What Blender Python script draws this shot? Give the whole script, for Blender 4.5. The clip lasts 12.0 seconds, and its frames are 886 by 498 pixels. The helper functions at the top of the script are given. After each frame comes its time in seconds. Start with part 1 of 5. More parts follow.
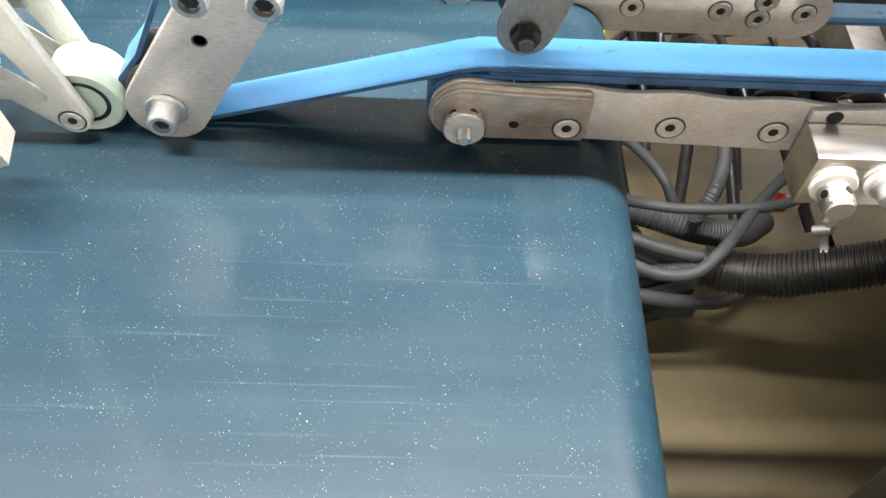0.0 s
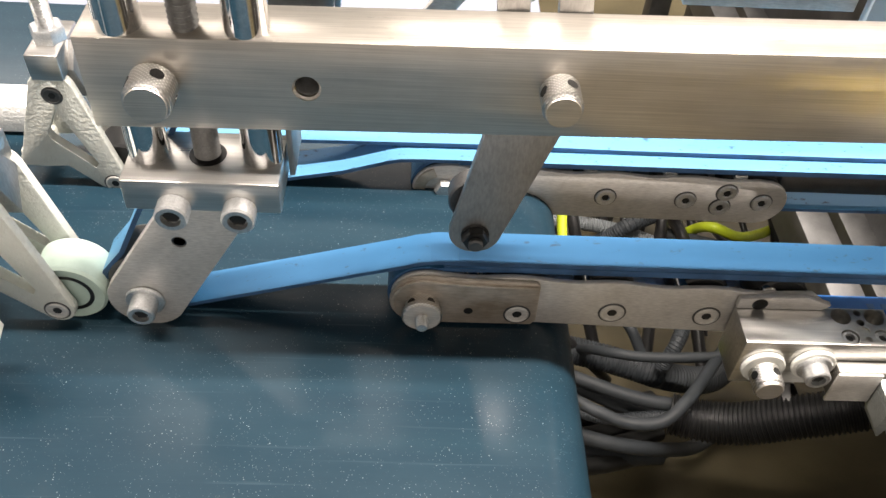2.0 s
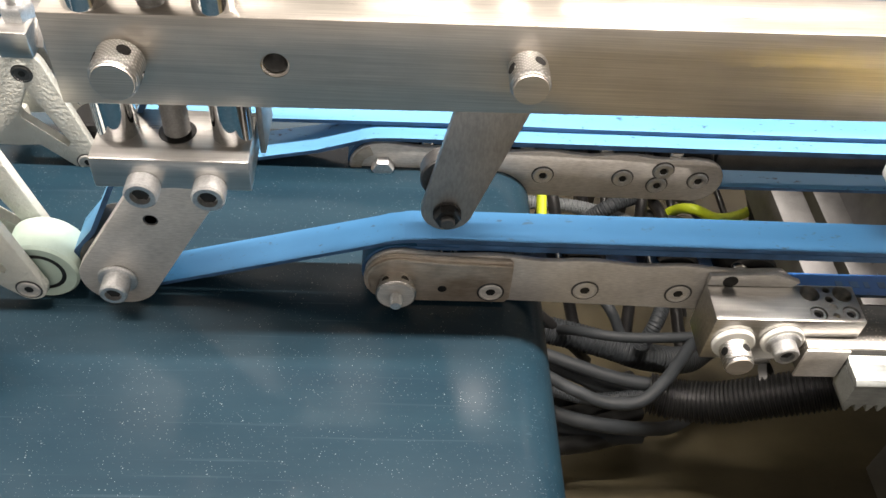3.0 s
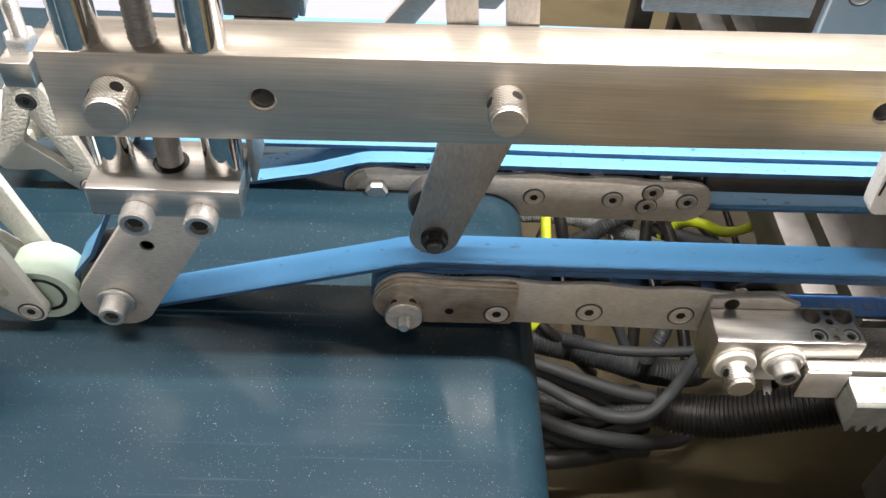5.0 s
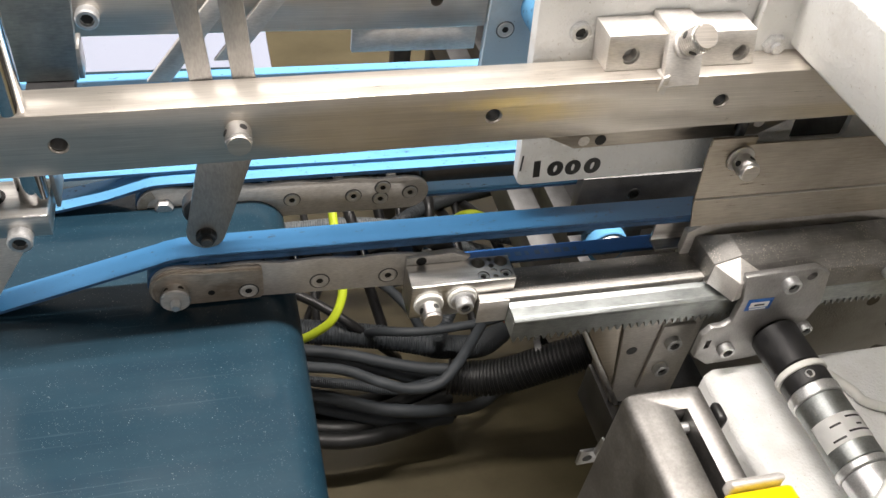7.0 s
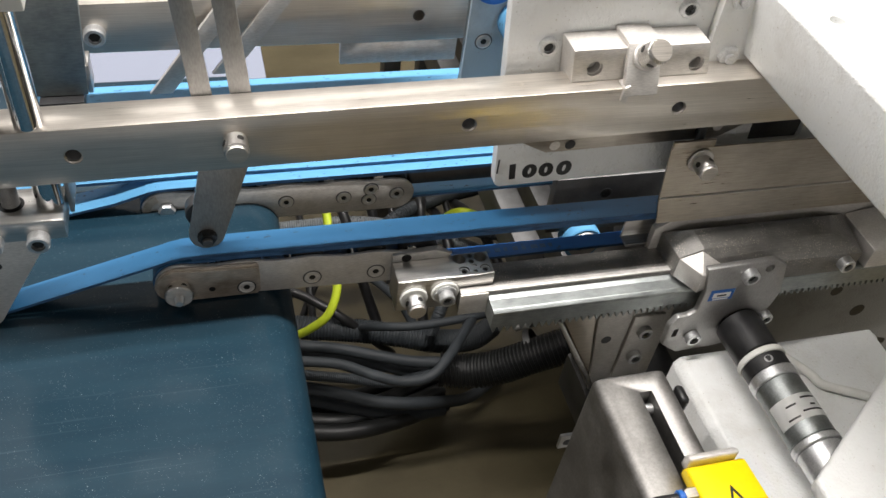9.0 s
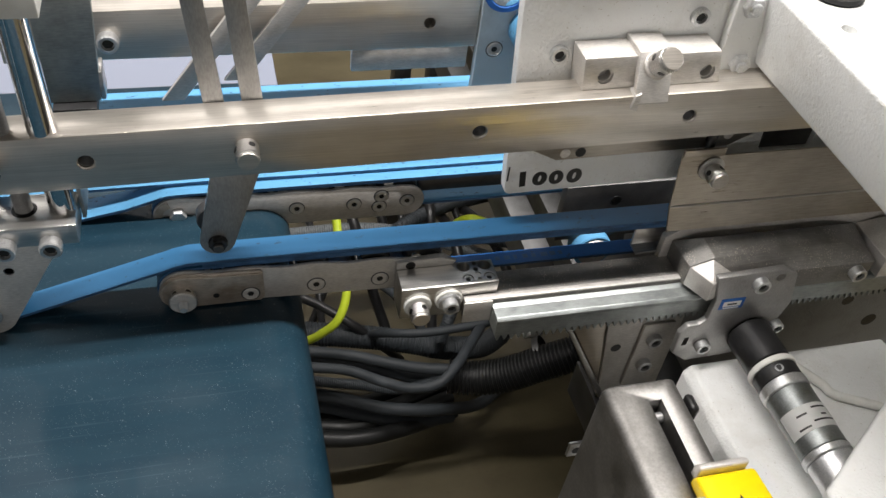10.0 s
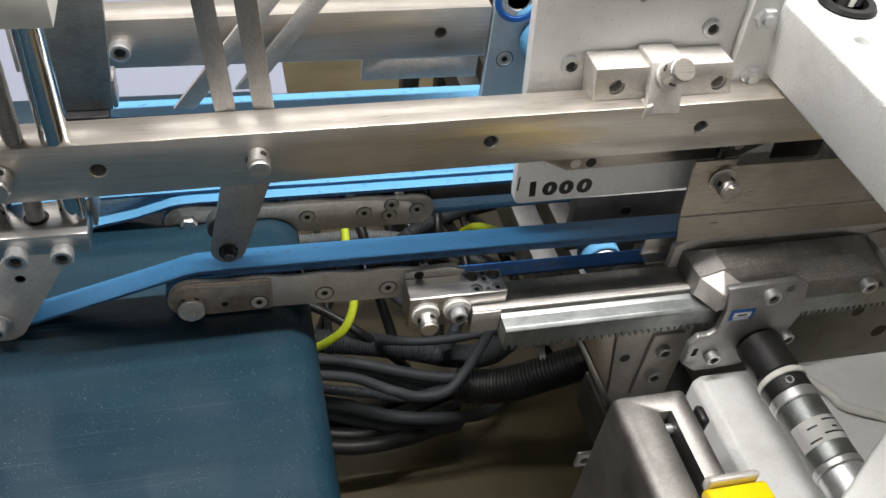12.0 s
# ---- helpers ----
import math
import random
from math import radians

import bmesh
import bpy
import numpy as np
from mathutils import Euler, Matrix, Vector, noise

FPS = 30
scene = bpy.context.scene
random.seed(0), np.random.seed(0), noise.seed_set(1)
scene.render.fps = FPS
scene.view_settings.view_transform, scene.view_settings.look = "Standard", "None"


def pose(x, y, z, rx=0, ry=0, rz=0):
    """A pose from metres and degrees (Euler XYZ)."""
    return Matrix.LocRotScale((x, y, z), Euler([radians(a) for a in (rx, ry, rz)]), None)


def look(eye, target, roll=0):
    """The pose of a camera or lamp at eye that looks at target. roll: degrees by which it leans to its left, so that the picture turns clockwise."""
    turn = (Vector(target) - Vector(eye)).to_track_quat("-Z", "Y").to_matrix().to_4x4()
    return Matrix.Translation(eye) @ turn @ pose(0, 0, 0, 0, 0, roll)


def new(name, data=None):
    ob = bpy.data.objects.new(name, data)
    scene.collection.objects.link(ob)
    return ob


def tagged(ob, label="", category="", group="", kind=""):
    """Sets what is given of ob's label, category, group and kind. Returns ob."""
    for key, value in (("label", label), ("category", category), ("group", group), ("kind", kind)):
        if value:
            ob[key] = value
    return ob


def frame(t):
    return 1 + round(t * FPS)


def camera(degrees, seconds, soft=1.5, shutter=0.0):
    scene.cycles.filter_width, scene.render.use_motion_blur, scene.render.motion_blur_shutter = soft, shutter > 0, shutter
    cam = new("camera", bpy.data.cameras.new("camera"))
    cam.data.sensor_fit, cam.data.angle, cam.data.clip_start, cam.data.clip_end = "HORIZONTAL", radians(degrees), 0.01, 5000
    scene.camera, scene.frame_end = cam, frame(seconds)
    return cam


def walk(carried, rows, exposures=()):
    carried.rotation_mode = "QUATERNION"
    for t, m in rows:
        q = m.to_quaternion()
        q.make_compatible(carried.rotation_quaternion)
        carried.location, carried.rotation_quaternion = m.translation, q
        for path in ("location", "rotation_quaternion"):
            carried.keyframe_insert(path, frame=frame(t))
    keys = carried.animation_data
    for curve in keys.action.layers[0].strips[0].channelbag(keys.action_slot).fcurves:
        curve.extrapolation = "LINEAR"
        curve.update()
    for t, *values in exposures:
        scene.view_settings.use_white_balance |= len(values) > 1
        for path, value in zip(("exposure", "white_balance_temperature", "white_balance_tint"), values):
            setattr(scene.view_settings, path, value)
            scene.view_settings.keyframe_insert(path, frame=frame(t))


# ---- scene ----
cam = camera(54.04, 12.0)
PATH = [
    (0, (-0.0190, 0.0160, 1.2770), (0.0041, 0.5890, 0.4575), 3.60),
    (0.2, (-0.0188, 0.0178, 1.2965), (0.0072, 0.6220, 0.5001), 4.00),
    (0.5, (-0.0141, 0.0130, 1.2991), (0.0109, 0.6482, 0.5272), 3.80),
    (1, (-0.0174, 0.0103, 1.3019), (0.0029, 0.6616, 0.5434), 3.54),
    (1.5, (-0.0142, 0.0135, 1.3145), (0.0186, 0.6865, 0.5756), 4.31),
    (2, (-0.0105, 0.0149, 1.3188), (0.0322, 0.7056, 0.5970), 4.32),
    (2.5, (-0.0097, 0.0146, 1.3197), (0.0420, 0.6954, 0.5890), 4.99),
    (3, (-0.0048, 0.0117, 1.3188), (0.0567, 0.6880, 0.5848), 5.42),
    (3.5, (0.0050, 0.0098, 1.3259), (0.0651, 0.6894, 0.5948), 4.77),
    (3.7, (0.0048, 0.0101, 1.3332), (0.0596, 0.6878, 0.5999), 4.52),
    (5.5, (0.0081, 0.0090, 1.3324), (0.0527, 0.6951, 0.6063), 4.32),
    (6, (0.0146, 0.0094, 1.3357), (0.0650, 0.6928, 0.6073), 4.55),
    (6.3, (0.0515, -0.0162, 1.3543), (0.1697, 0.6666, 0.6333), 4.91),
    (6.5, (0.0480, -0.0474, 1.3764), (0.2558, 0.6254, 0.6663), 8.09),
    (6.7, (0.0364, -0.0898, 1.4075), (0.2808, 0.5834, 0.7095), 9.12),
    (8.3, (0.0268, -0.1606, 1.4703), (0.2553, 0.5112, 0.7657), 7.75),
    (8.5, (0.0251, -0.1584, 1.4708), (0.2526, 0.5131, 0.7657), 7.57),
    (9, (0.0304, -0.1588, 1.4731), (0.2774, 0.5108, 0.7726), 8.65),
    (9.5, (0.0310, -0.1573, 1.4760), (0.2722, 0.5151, 0.7763), 8.47),
    (10, (0.0297, -0.1587, 1.4736), (0.2674, 0.5187, 0.7774), 8.31),
    (10.5, (0.0271, -0.1571, 1.4741), (0.2622, 0.5225, 0.7792), 8.38),
    (11, (0.0278, -0.1583, 1.4731), (0.2644, 0.5245, 0.7818), 8.41),
    (11.5, (0.0263, -0.1578, 1.4740), (0.2590, 0.5259, 0.7823), 8.31),
    (12, (0.0270, -0.1564, 1.4744), (0.2589, 0.5282, 0.7832), 8.17),
]
BRIGHTNESS = [(0, 1.42, 6850, 13), (0.3, 1.32, 6950, 14), (0.6, 1.10, 6950, 14), (1.0, 0.98, 7000, 14), (1.5, 0.86, 7000, 14), (2.0, 0.55, 7000, 14), (2.5, 0.46, 7000, 14), (6.2, 0.44, 6900, 14), (6.6, 0.34, 6750, 13), (8.3, -0.13, 6500, 12), (9.0, -0.21, 6400, 11), (9.5, -0.32, 6400, 11), (12.0, -0.36, 6350, 11)]
walk(cam, [(t, look(eye, target, roll)) for t, eye, target, roll in PATH], BRIGHTNESS)

# ---- light of the hall ----
world = bpy.data.worlds.new("hall_air")
world.use_nodes = True
world.node_tree.nodes["Background"].inputs[0].default_value = (0.95, 0.96, 1.0, 1)
world.node_tree.nodes["Background"].inputs[1].default_value = 0.05
scene.world = world


LAMP_W = 72.0


def panel_lamp(x, y, z, length, width, share=1.0):
    data = bpy.data.lights.new("panel_light", "AREA")
    data.shape, data.size, data.size_y = "RECTANGLE", length, width
    data.energy, data.color = LAMP_W * share, (1.0, 0.950, 0.895)
    ob = new("panel_light", data)
    ob.matrix_world = pose(x, y, z)
    return ob


for lx, share, back, front in ((-2.2, 0.92, 0.40, 0.90), (0.0, 1.58, 0.37, 0.98), (2.2, 1.95, 0.40, 0.80)):
    panel_lamp(lx, 0.37, 3.36, 2.1, 0.06, share)
    panel_lamp(lx, 3.6, 3.36, 2.1, 0.55, back)
    # Unseen front row, added as fill for the faces towards the aisle.
    panel_lamp(lx, -5.5, 3.36, 2.0, 0.25, front)
for lx, length, width, share in ((0.36, 0.08, 0.08, 0.010), (0.51, 0.09, 0.08, 0.014), (-0.45, 1.0, 0.42, 0.05)):
    panel_lamp(lx, 1.82, 3.36, length, width, share)


# ---- materials ----
def nodes_of(name):
    m = bpy.data.materials.new(name)
    m.use_nodes = True
    t = m.node_tree
    return m, t, t.nodes["Principled BSDF"]


def ramp(t, fac, stops):
    r = t.nodes.new("ShaderNodeValToRGB")
    while len(r.color_ramp.elements) < len(stops):
        r.color_ramp.elements.new(0.5)
    for e, (p, c) in zip(r.color_ramp.elements, stops):
        e.position, e.color = p, (*c, 1) if len(c) == 3 else c
    t.links.new(fac, r.inputs[0])
    return r.outputs[0]


def grain(t, scale, detail=4, stretch=(1, 1, 1), rough=0.6):
    co = t.nodes.new("ShaderNodeTexCoord")
    mp = t.nodes.new("ShaderNodeMapping")
    mp.inputs["Scale"].default_value = stretch
    n = t.nodes.new("ShaderNodeTexNoise")
    n.inputs["Scale"].default_value, n.inputs["Detail"].default_value, n.inputs["Roughness"].default_value = scale, detail, rough
    t.links.new(co.outputs["Object"], mp.inputs[0])
    t.links.new(mp.outputs[0], n.inputs["Vector"])
    return n.outputs["Fac"]


def mixed(t, fac, a, b, mode="MIX"):
    m = t.nodes.new("ShaderNodeMix")
    m.data_type, m.blend_type = "RGBA", mode
    for s, v in ((m.inputs["Factor"], fac), (m.inputs["A"], a), (m.inputs["B"], b)):
        if isinstance(v, (int, float)):
            s.default_value = v
        elif isinstance(v, tuple):
            s.default_value = (*v, 1)
        else:
            t.links.new(v, s)
    return m.outputs["Result"]


def bumped(t, b, height, strength, distance):
    n = t.nodes.new("ShaderNodeBump")
    n.inputs["Strength"].default_value, n.inputs["Distance"].default_value = strength, distance
    t.links.new(height, n.inputs["Height"])
    t.links.new(n.outputs[0], b.inputs["Normal"])


def metal(name, light, dark, rough, fine=(1, 1, 1), fine_scale=900, blotch=30, spread=0.12, bump=0.25, sheen=1.0, nick=0.55):
    """Metal: worn at two scales, brushed along the axis whose stretch is small."""
    m, t, b = nodes_of(name)
    b.inputs["Metallic"].default_value = sheen
    big = grain(t, blotch, 5)
    small = grain(t, fine_scale, 3, fine)
    c = mixed(t, ramp(t, big, [(0.32, (0, 0, 0)), (0.68, (1, 1, 1))]), dark, light)
    c = mixed(t, 0.34, c, ramp(t, small, [(0.35, (0.40, 0.40, 0.40)), (0.65, (1, 1, 1))]), "MULTIPLY")
    nicks = ramp(t, grain(t, 160, 6, rough=0.8), [(0.67, (0, 0, 0)), (0.72, (nick,) * 3)])
    c = mixed(t, nicks, c, tuple(v * 0.45 for v in dark))
    t.links.new(c, b.inputs["Base Color"])
    r = ramp(t, mixed(t, 0.5, big, small), [(0.3, (rough - spread,) * 3), (0.7, (rough + spread,) * 3)])
    t.links.new(r, b.inputs["Roughness"])
    bumped(t, b, small, bump, 0.0002)
    return m


def paint(name, colour, dirt, rough=0.45, pebble=700, bump=0.3, amount=0.5):
    m, t, b = nodes_of(name)
    stain = ramp(t, grain(t, 14, 7, rough=0.7), [(0.5, (0, 0, 0)), (0.85, (amount,) * 3)])
    specks = ramp(t, grain(t, 420, 2), [(0.68, (0, 0, 0)), (0.74, (0.6, 0.6, 0.6))])
    c = mixed(t, stain, colour, dirt)
    c = mixed(t, specks, c, dirt)
    t.links.new(c, b.inputs["Base Color"])
    b.inputs["Roughness"].default_value = rough
    bumped(t, b, grain(t, pebble, 2), bump, 0.0010)
    return m


def plain(name, colour, rough, other=None, scale=60, bump=0.15):
    m, t, b = nodes_of(name)
    f = grain(t, scale, 6)
    t.links.new(mixed(t, ramp(t, f, [(0.35, (0, 0, 0)), (0.75, (1, 1, 1))]), colour, other or tuple(v * 0.6 for v in colour)), b.inputs["Base Color"])
    t.links.new(ramp(t, f, [(0.3, (max(rough - 0.1, 0.05),) * 3), (0.7, (min(rough + 0.1, 1),) * 3)]), b.inputs["Roughness"])
    bumped(t, b, grain(t, scale * 12, 3), bump, 0.0003)
    return m


BAR = metal("brushed_bar_steel", (0.78, 0.735, 0.67), (0.68, 0.63, 0.565), 0.31, (0.012, 1, 1), 1500, 22, 0.05, 0.12, 0.82)
PLATE = metal("ground_plate_steel", (0.78, 0.755, 0.72), (0.64, 0.615, 0.58), 0.48, (0.2, 1, 1), 1300, 45, 0.08, 0.25, 0.56)
DULL = metal("dull_lever_steel", (0.50, 0.495, 0.485), (0.39, 0.385, 0.375), 0.45, (1, 1, 0.3), 900, 40, 0.08, 0.25, 0.85)
BRIGHT = metal("milled_block_steel", (0.70, 0.69, 0.67), (0.60, 0.585, 0.56), 0.30, (0.03, 1, 1), 500, 14, 0.04, 0.03, 0.95, 0.12)
CHROME = metal("polished_rod_chrome", (0.86, 0.86, 0.86), (0.76, 0.76, 0.76), 0.08, (1, 1, 1), 600, 40, 0.04, 0.05)
ZINC = metal("zinc_screw_steel", (0.84, 0.85, 0.85), (0.68, 0.69, 0.70), 0.36, (1, 1, 1), 900, 120, 0.08, 0.25, 0.86)
SHEET = metal("stainless_sheet", (0.54, 0.495, 0.43), (0.40, 0.355, 0.295), 0.32, (0.05, 1, 1), 1200, 18, 0.07, 0.25, 1.0)
GALV = metal("galvanised_rack_steel", (0.45, 0.48, 0.475), (0.31, 0.335, 0.33), 0.42, (0.15, 1, 1), 900, 70, 0.10, 0.25, 0.85)
BLACKSTEEL = metal("blackened_nut_steel", (0.10, 0.10, 0.10), (0.05, 0.05, 0.05), 0.40)
DARKSTEEL = metal("dark_frame_steel", (0.20, 0.20, 0.20), (0.12, 0.12, 0.12), 0.5)
WHITE = paint("white_powder_coat", (0.80, 0.81, 0.80), (0.42, 0.38, 0.31), 0.40, 420, 0.75)
# Pale panel paint, toned down to hold the shade under the machine.
SHADEDPALE = paint("shaded_pale_panel_paint", (0.27, 0.27, 0.258), (0.12, 0.11, 0.10), 0.45, 420, 0.7, 0.8)
CASTWHITE = paint("cast_white_paint", (0.60, 0.615, 0.57), (0.36, 0.33, 0.28), 0.5, 450, 0.8, 0.6)
GREYPAINT = metal("mottled_guard_steel", (0.40, 0.39, 0.375), (0.25, 0.243, 0.232), 0.52, (1, 1, 1), 500, 26, 0.10, 0.3)
MOTORZINC = metal("speckled_motor_zinc", (0.34, 0.36, 0.356), (0.24, 0.255, 0.25), 0.42, (1, 1, 1), 700, 90, 0.08, 0.25, 0.9, 0.7)
WORN = metal("worn_brown_steel", (0.68, 0.61, 0.53), (0.44, 0.36, 0.28), 0.46, (0.2, 1, 1), 900, 60, 0.10, 0.25, 0.7)
PALEGREEN = plain("pale_green_rubber", (0.46, 0.58, 0.51), 0.55, (0.38, 0.48, 0.42))
BLACK = plain("black_plastic", (0.012, 0.012, 0.013), 0.38, (0.022, 0.022, 0.022))
RUBBER = plain("black_rubber", (0.005, 0.0055, 0.0055), 0.5, (0.012, 0.013, 0.013))
GREYHOSE = plain("grey_hose_plastic", (0.026, 0.032, 0.037), 0.60, (0.042, 0.049, 0.056))
PALEHOSE = plain("pale_grey_conduit_plastic", (0.20, 0.22, 0.23), 0.45, (0.14, 0.155, 0.165))
LIME = plain("lime_cable_sheath", (0.55, 0.68, 0.03), 0.4, (0.45, 0.55, 0.03))
YELLOW = plain("yellow_moulded_plastic", (0.85, 0.62, 0.0), 0.35, (0.75, 0.52, 0.0), 25)
NYLON = plain("white_nylon", (0.72, 0.72, 0.68), 0.45, (0.6, 0.6, 0.56))
LABEL = plain("white_paper_label", (0.88, 0.88, 0.86), 0.5, (0.80, 0.80, 0.78))
STICKER = plain("blue_sticker", (0.02, 0.13, 0.45), 0.35, (0.02, 0.11, 0.4))
INK = plain("black_marker_ink", (0.006, 0.006, 0.006), 0.4, (0.012, 0.012, 0.012))
RED = plain("red_plastic", (0.6, 0.03, 0.02), 0.4)
WALLPAINT = paint("hall_wall_paint", (0.34, 0.345, 0.35), (0.26, 0.26, 0.25), 0.7, 60, 0.2, 0.4)


def knurled():
    m, t, b = nodes_of("knurled_knob_steel")
    b.inputs["Metallic"].default_value = 1
    co = t.nodes.new("ShaderNodeTexCoord")
    waves = []
    for turn in (45, -45):
        mp = t.nodes.new("ShaderNodeMapping")
        mp.inputs["Rotation"].default_value = (0, 0, radians(turn))
        w = t.nodes.new("ShaderNodeTexWave")
        w.inputs["Scale"].default_value = 260
        t.links.new(co.outputs["Object"], mp.inputs[0])
        t.links.new(mp.outputs[0], w.inputs["Vector"])
        waves.append(w.outputs["Fac"])
    h = mixed(t, 1.0, waves[0], waves[1], "MULTIPLY")
    t.links.new(ramp(t, h, [(0.1, (0.56, 0.55, 0.53)), (0.8, (0.82, 0.81, 0.79))]), b.inputs["Base Color"])
    b.inputs["Roughness"].default_value = 0.3
    bumped(t, b, h, 0.5, 0.0004)
    return m


KNURL = knurled()


def small_belt(name, colour, other):
    """Woven belt cover: dotted with dirt, faintly scratched along its run."""
    m, t, b = nodes_of(name)
    base = mixed(t, ramp(t, grain(t, 18, 5, (0.3, 1, 1)), [(0.3, (0, 0, 0)), (0.7, (1, 1, 1))]), colour, other)
    dirt = ramp(t, grain(t, 260, 3, (0.5, 1, 1)), [(0.63, (0, 0, 0)), (0.70, (0.85, 0.85, 0.85))])
    t.links.new(mixed(t, dirt, base, (0.03, 0.06, 0.10)), b.inputs["Base Color"])
    b.inputs["Roughness"].default_value = 0.45
    b.inputs["Specular IOR Level"].default_value = 0.32
    bumped(t, b, grain(t, 1500, 2), 0.2, 0.0002)
    return m


SKYBELT = small_belt("light_blue_belt", (0.085, 0.265, 0.47), (0.115, 0.32, 0.53))
NEARBELT = small_belt("mid_blue_belt", (0.019, 0.095, 0.205), (0.031, 0.128, 0.262))
DEEPBELT = small_belt("deep_blue_belt", (0.014, 0.085, 0.270), (0.020, 0.110, 0.330))
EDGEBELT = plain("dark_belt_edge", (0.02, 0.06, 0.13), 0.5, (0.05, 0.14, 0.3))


def wide_belt(name, dark, light, gloss, spec, crumb):
    m, t, b = nodes_of(name)
    long = ramp(t, grain(t, 55, 6, (0.05, 1, 1)), [(0.35, (0, 0, 0)), (0.8, (1, 1, 1))])
    base = mixed(t, long, dark, light)
    haze = ramp(t, grain(t, 11, 6, (0.4, 1, 1), 0.65), [(0.45, (0, 0, 0)), (0.8, (0.11, 0.11, 0.11))])
    base = mixed(t, haze, base, (0.08, 0.13, 0.16))
    scratch = ramp(t, grain(t, 330, 3, (0.02, 1, 1)), [(0.62, (0, 0, 0)), (0.80, (0.17, 0.17, 0.17))])
    base = mixed(t, scratch, base, (0.16, 0.24, 0.29))
    co = t.nodes.new("ShaderNodeTexCoord")
    mask = None
    for scale, lo, hi, cover in ((700, 0.07, 0.15, 0.41), (230, 0.05, 0.09, 0.44)):
        v = t.nodes.new("ShaderNodeTexVoronoi")
        v.inputs["Scale"].default_value = scale
        t.links.new(co.outputs["Object"], v.inputs["Vector"])
        crumbs = ramp(t, v.outputs["Distance"], [(lo, (1, 1, 1)), (hi, (0, 0, 0))])
        patch = ramp(t, grain(t, 70, 6, rough=0.75), [(cover, (0, 0, 0)), (cover + 0.34, (1, 1, 1))])
        one = mixed(t, 1.0, crumbs, patch, "MULTIPLY")
        mask = one if mask is None else mixed(t, 1.0, mask, one, "LIGHTEN")
    t.links.new(mixed(t, mask, base, crumb), b.inputs["Base Color"])
    smear = grain(t, 9, 6)
    t.links.new(ramp(t, smear, [(0.3, (gloss,) * 3), (0.7, (gloss + 0.10,) * 3)]), b.inputs["Roughness"])
    b.inputs["Specular IOR Level"].default_value = spec
    b.inputs["Coat Weight"].default_value = 0.30
    b.inputs["Coat Roughness"].default_value = 0.13
    bumped(t, b, grain(t, 420, 4, (0.015, 1, 1)), 0.14, 0.0003)
    return m


WIDEBELT = wide_belt("dark_blue_conveyor_cover", (0.0046, 0.0198, 0.0335), (0.0074, 0.0275, 0.0425), 0.36, 0.17, (0.34, 0.40, 0.42))


def floor_paint():
    m, t, b = nodes_of("stained_shop_floor")
    big = ramp(t, grain(t, 2.2, 7, (0.6, 1, 1), 0.65), [(0.35, (0, 0, 0)), (0.68, (1, 1, 1))])
    base = mixed(t, big, (0.058, 0.047, 0.022), (0.14, 0.115, 0.062))
    dark = ramp(t, grain(t, 7, 6, rough=0.7), [(0.55, (0, 0, 0)), (0.75, (0.55, 0.55, 0.55))])
    base = mixed(t, dark, base, (0.06, 0.045, 0.022))
    chips = ramp(t, grain(t, 130, 2), [(0.70, (0, 0, 0)), (0.73, (0.7, 0.7, 0.7))])
    t.links.new(mixed(t, chips, base, (0.035, 0.027, 0.015)), b.inputs["Base Color"])
    t.links.new(ramp(t, big, [(0, (0.42, 0.42, 0.42)), (1, (0.6, 0.6, 0.6))]), b.inputs["Roughness"])
    bumped(t, b, grain(t, 40, 5), 0.2, 0.002)
    return m


FLOOR = floor_paint()

# ---- building blocks ----
ORIGIN = {}


def thing(name, at, label, category, group="", kind=""):
    ob = new(name)
    ob.empty_display_size = 0.02
    ob.matrix_world = pose(*at)
    ORIGIN[ob.name] = Vector(at)
    return tagged(ob, label, category, group, kind)


def part(name, bm, material, parent=None, label="", smooth=True):
    """Links a bmesh, given in the world's metres, as one mesh under a thing or a part."""
    mesh = bpy.data.meshes.new(name)
    ob = new(name, mesh)
    o = ORIGIN[parent.name] if parent else Vector((0, 0, 0))
    bm.transform(Matrix.Translation(-o))
    bmesh.ops.recalc_face_normals(bm, faces=bm.faces[:])
    if smooth:
        for e in bm.edges:
            e.smooth = len(e.link_faces) != 2 or e.calc_face_angle(0) < radians(38)
        for f in bm.faces:
            f.smooth = True
    bm.to_mesh(mesh)
    bm.free()
    mesh.materials.append(material)
    ORIGIN[ob.name] = o
    if parent:
        ob.parent = parent
    return tagged(ob, label)


def soften(bm, width, seg=2, angle=30):
    es = [e for e in bm.edges if len(e.link_faces) == 2 and e.calc_face_angle(0) > radians(angle)]
    if width > 0 and es:
        bmesh.ops.bevel(bm, geom=es, offset=width, offset_type="OFFSET", segments=seg, affect="EDGES", profile=0.5, clamp_overlap=True)
    return bm


def box(x0, x1, y0, y1, z0, z1, bevel=0.0006, seg=2):
    bm = bmesh.new()
    bmesh.ops.create_cube(bm, size=1, matrix=Matrix.LocRotScale(((x0 + x1) / 2, (y0 + y1) / 2, (z0 + z1) / 2), None, (x1 - x0, y1 - y0, z1 - z0)))
    return soften(bm, bevel, seg)


def joined(*bms):
    out = bmesh.new()
    for b in bms:
        me = bpy.data.meshes.new("t")
        b.to_mesh(me)
        b.free()
        out.from_mesh(me)
        bpy.data.meshes.remove(me)
    return out


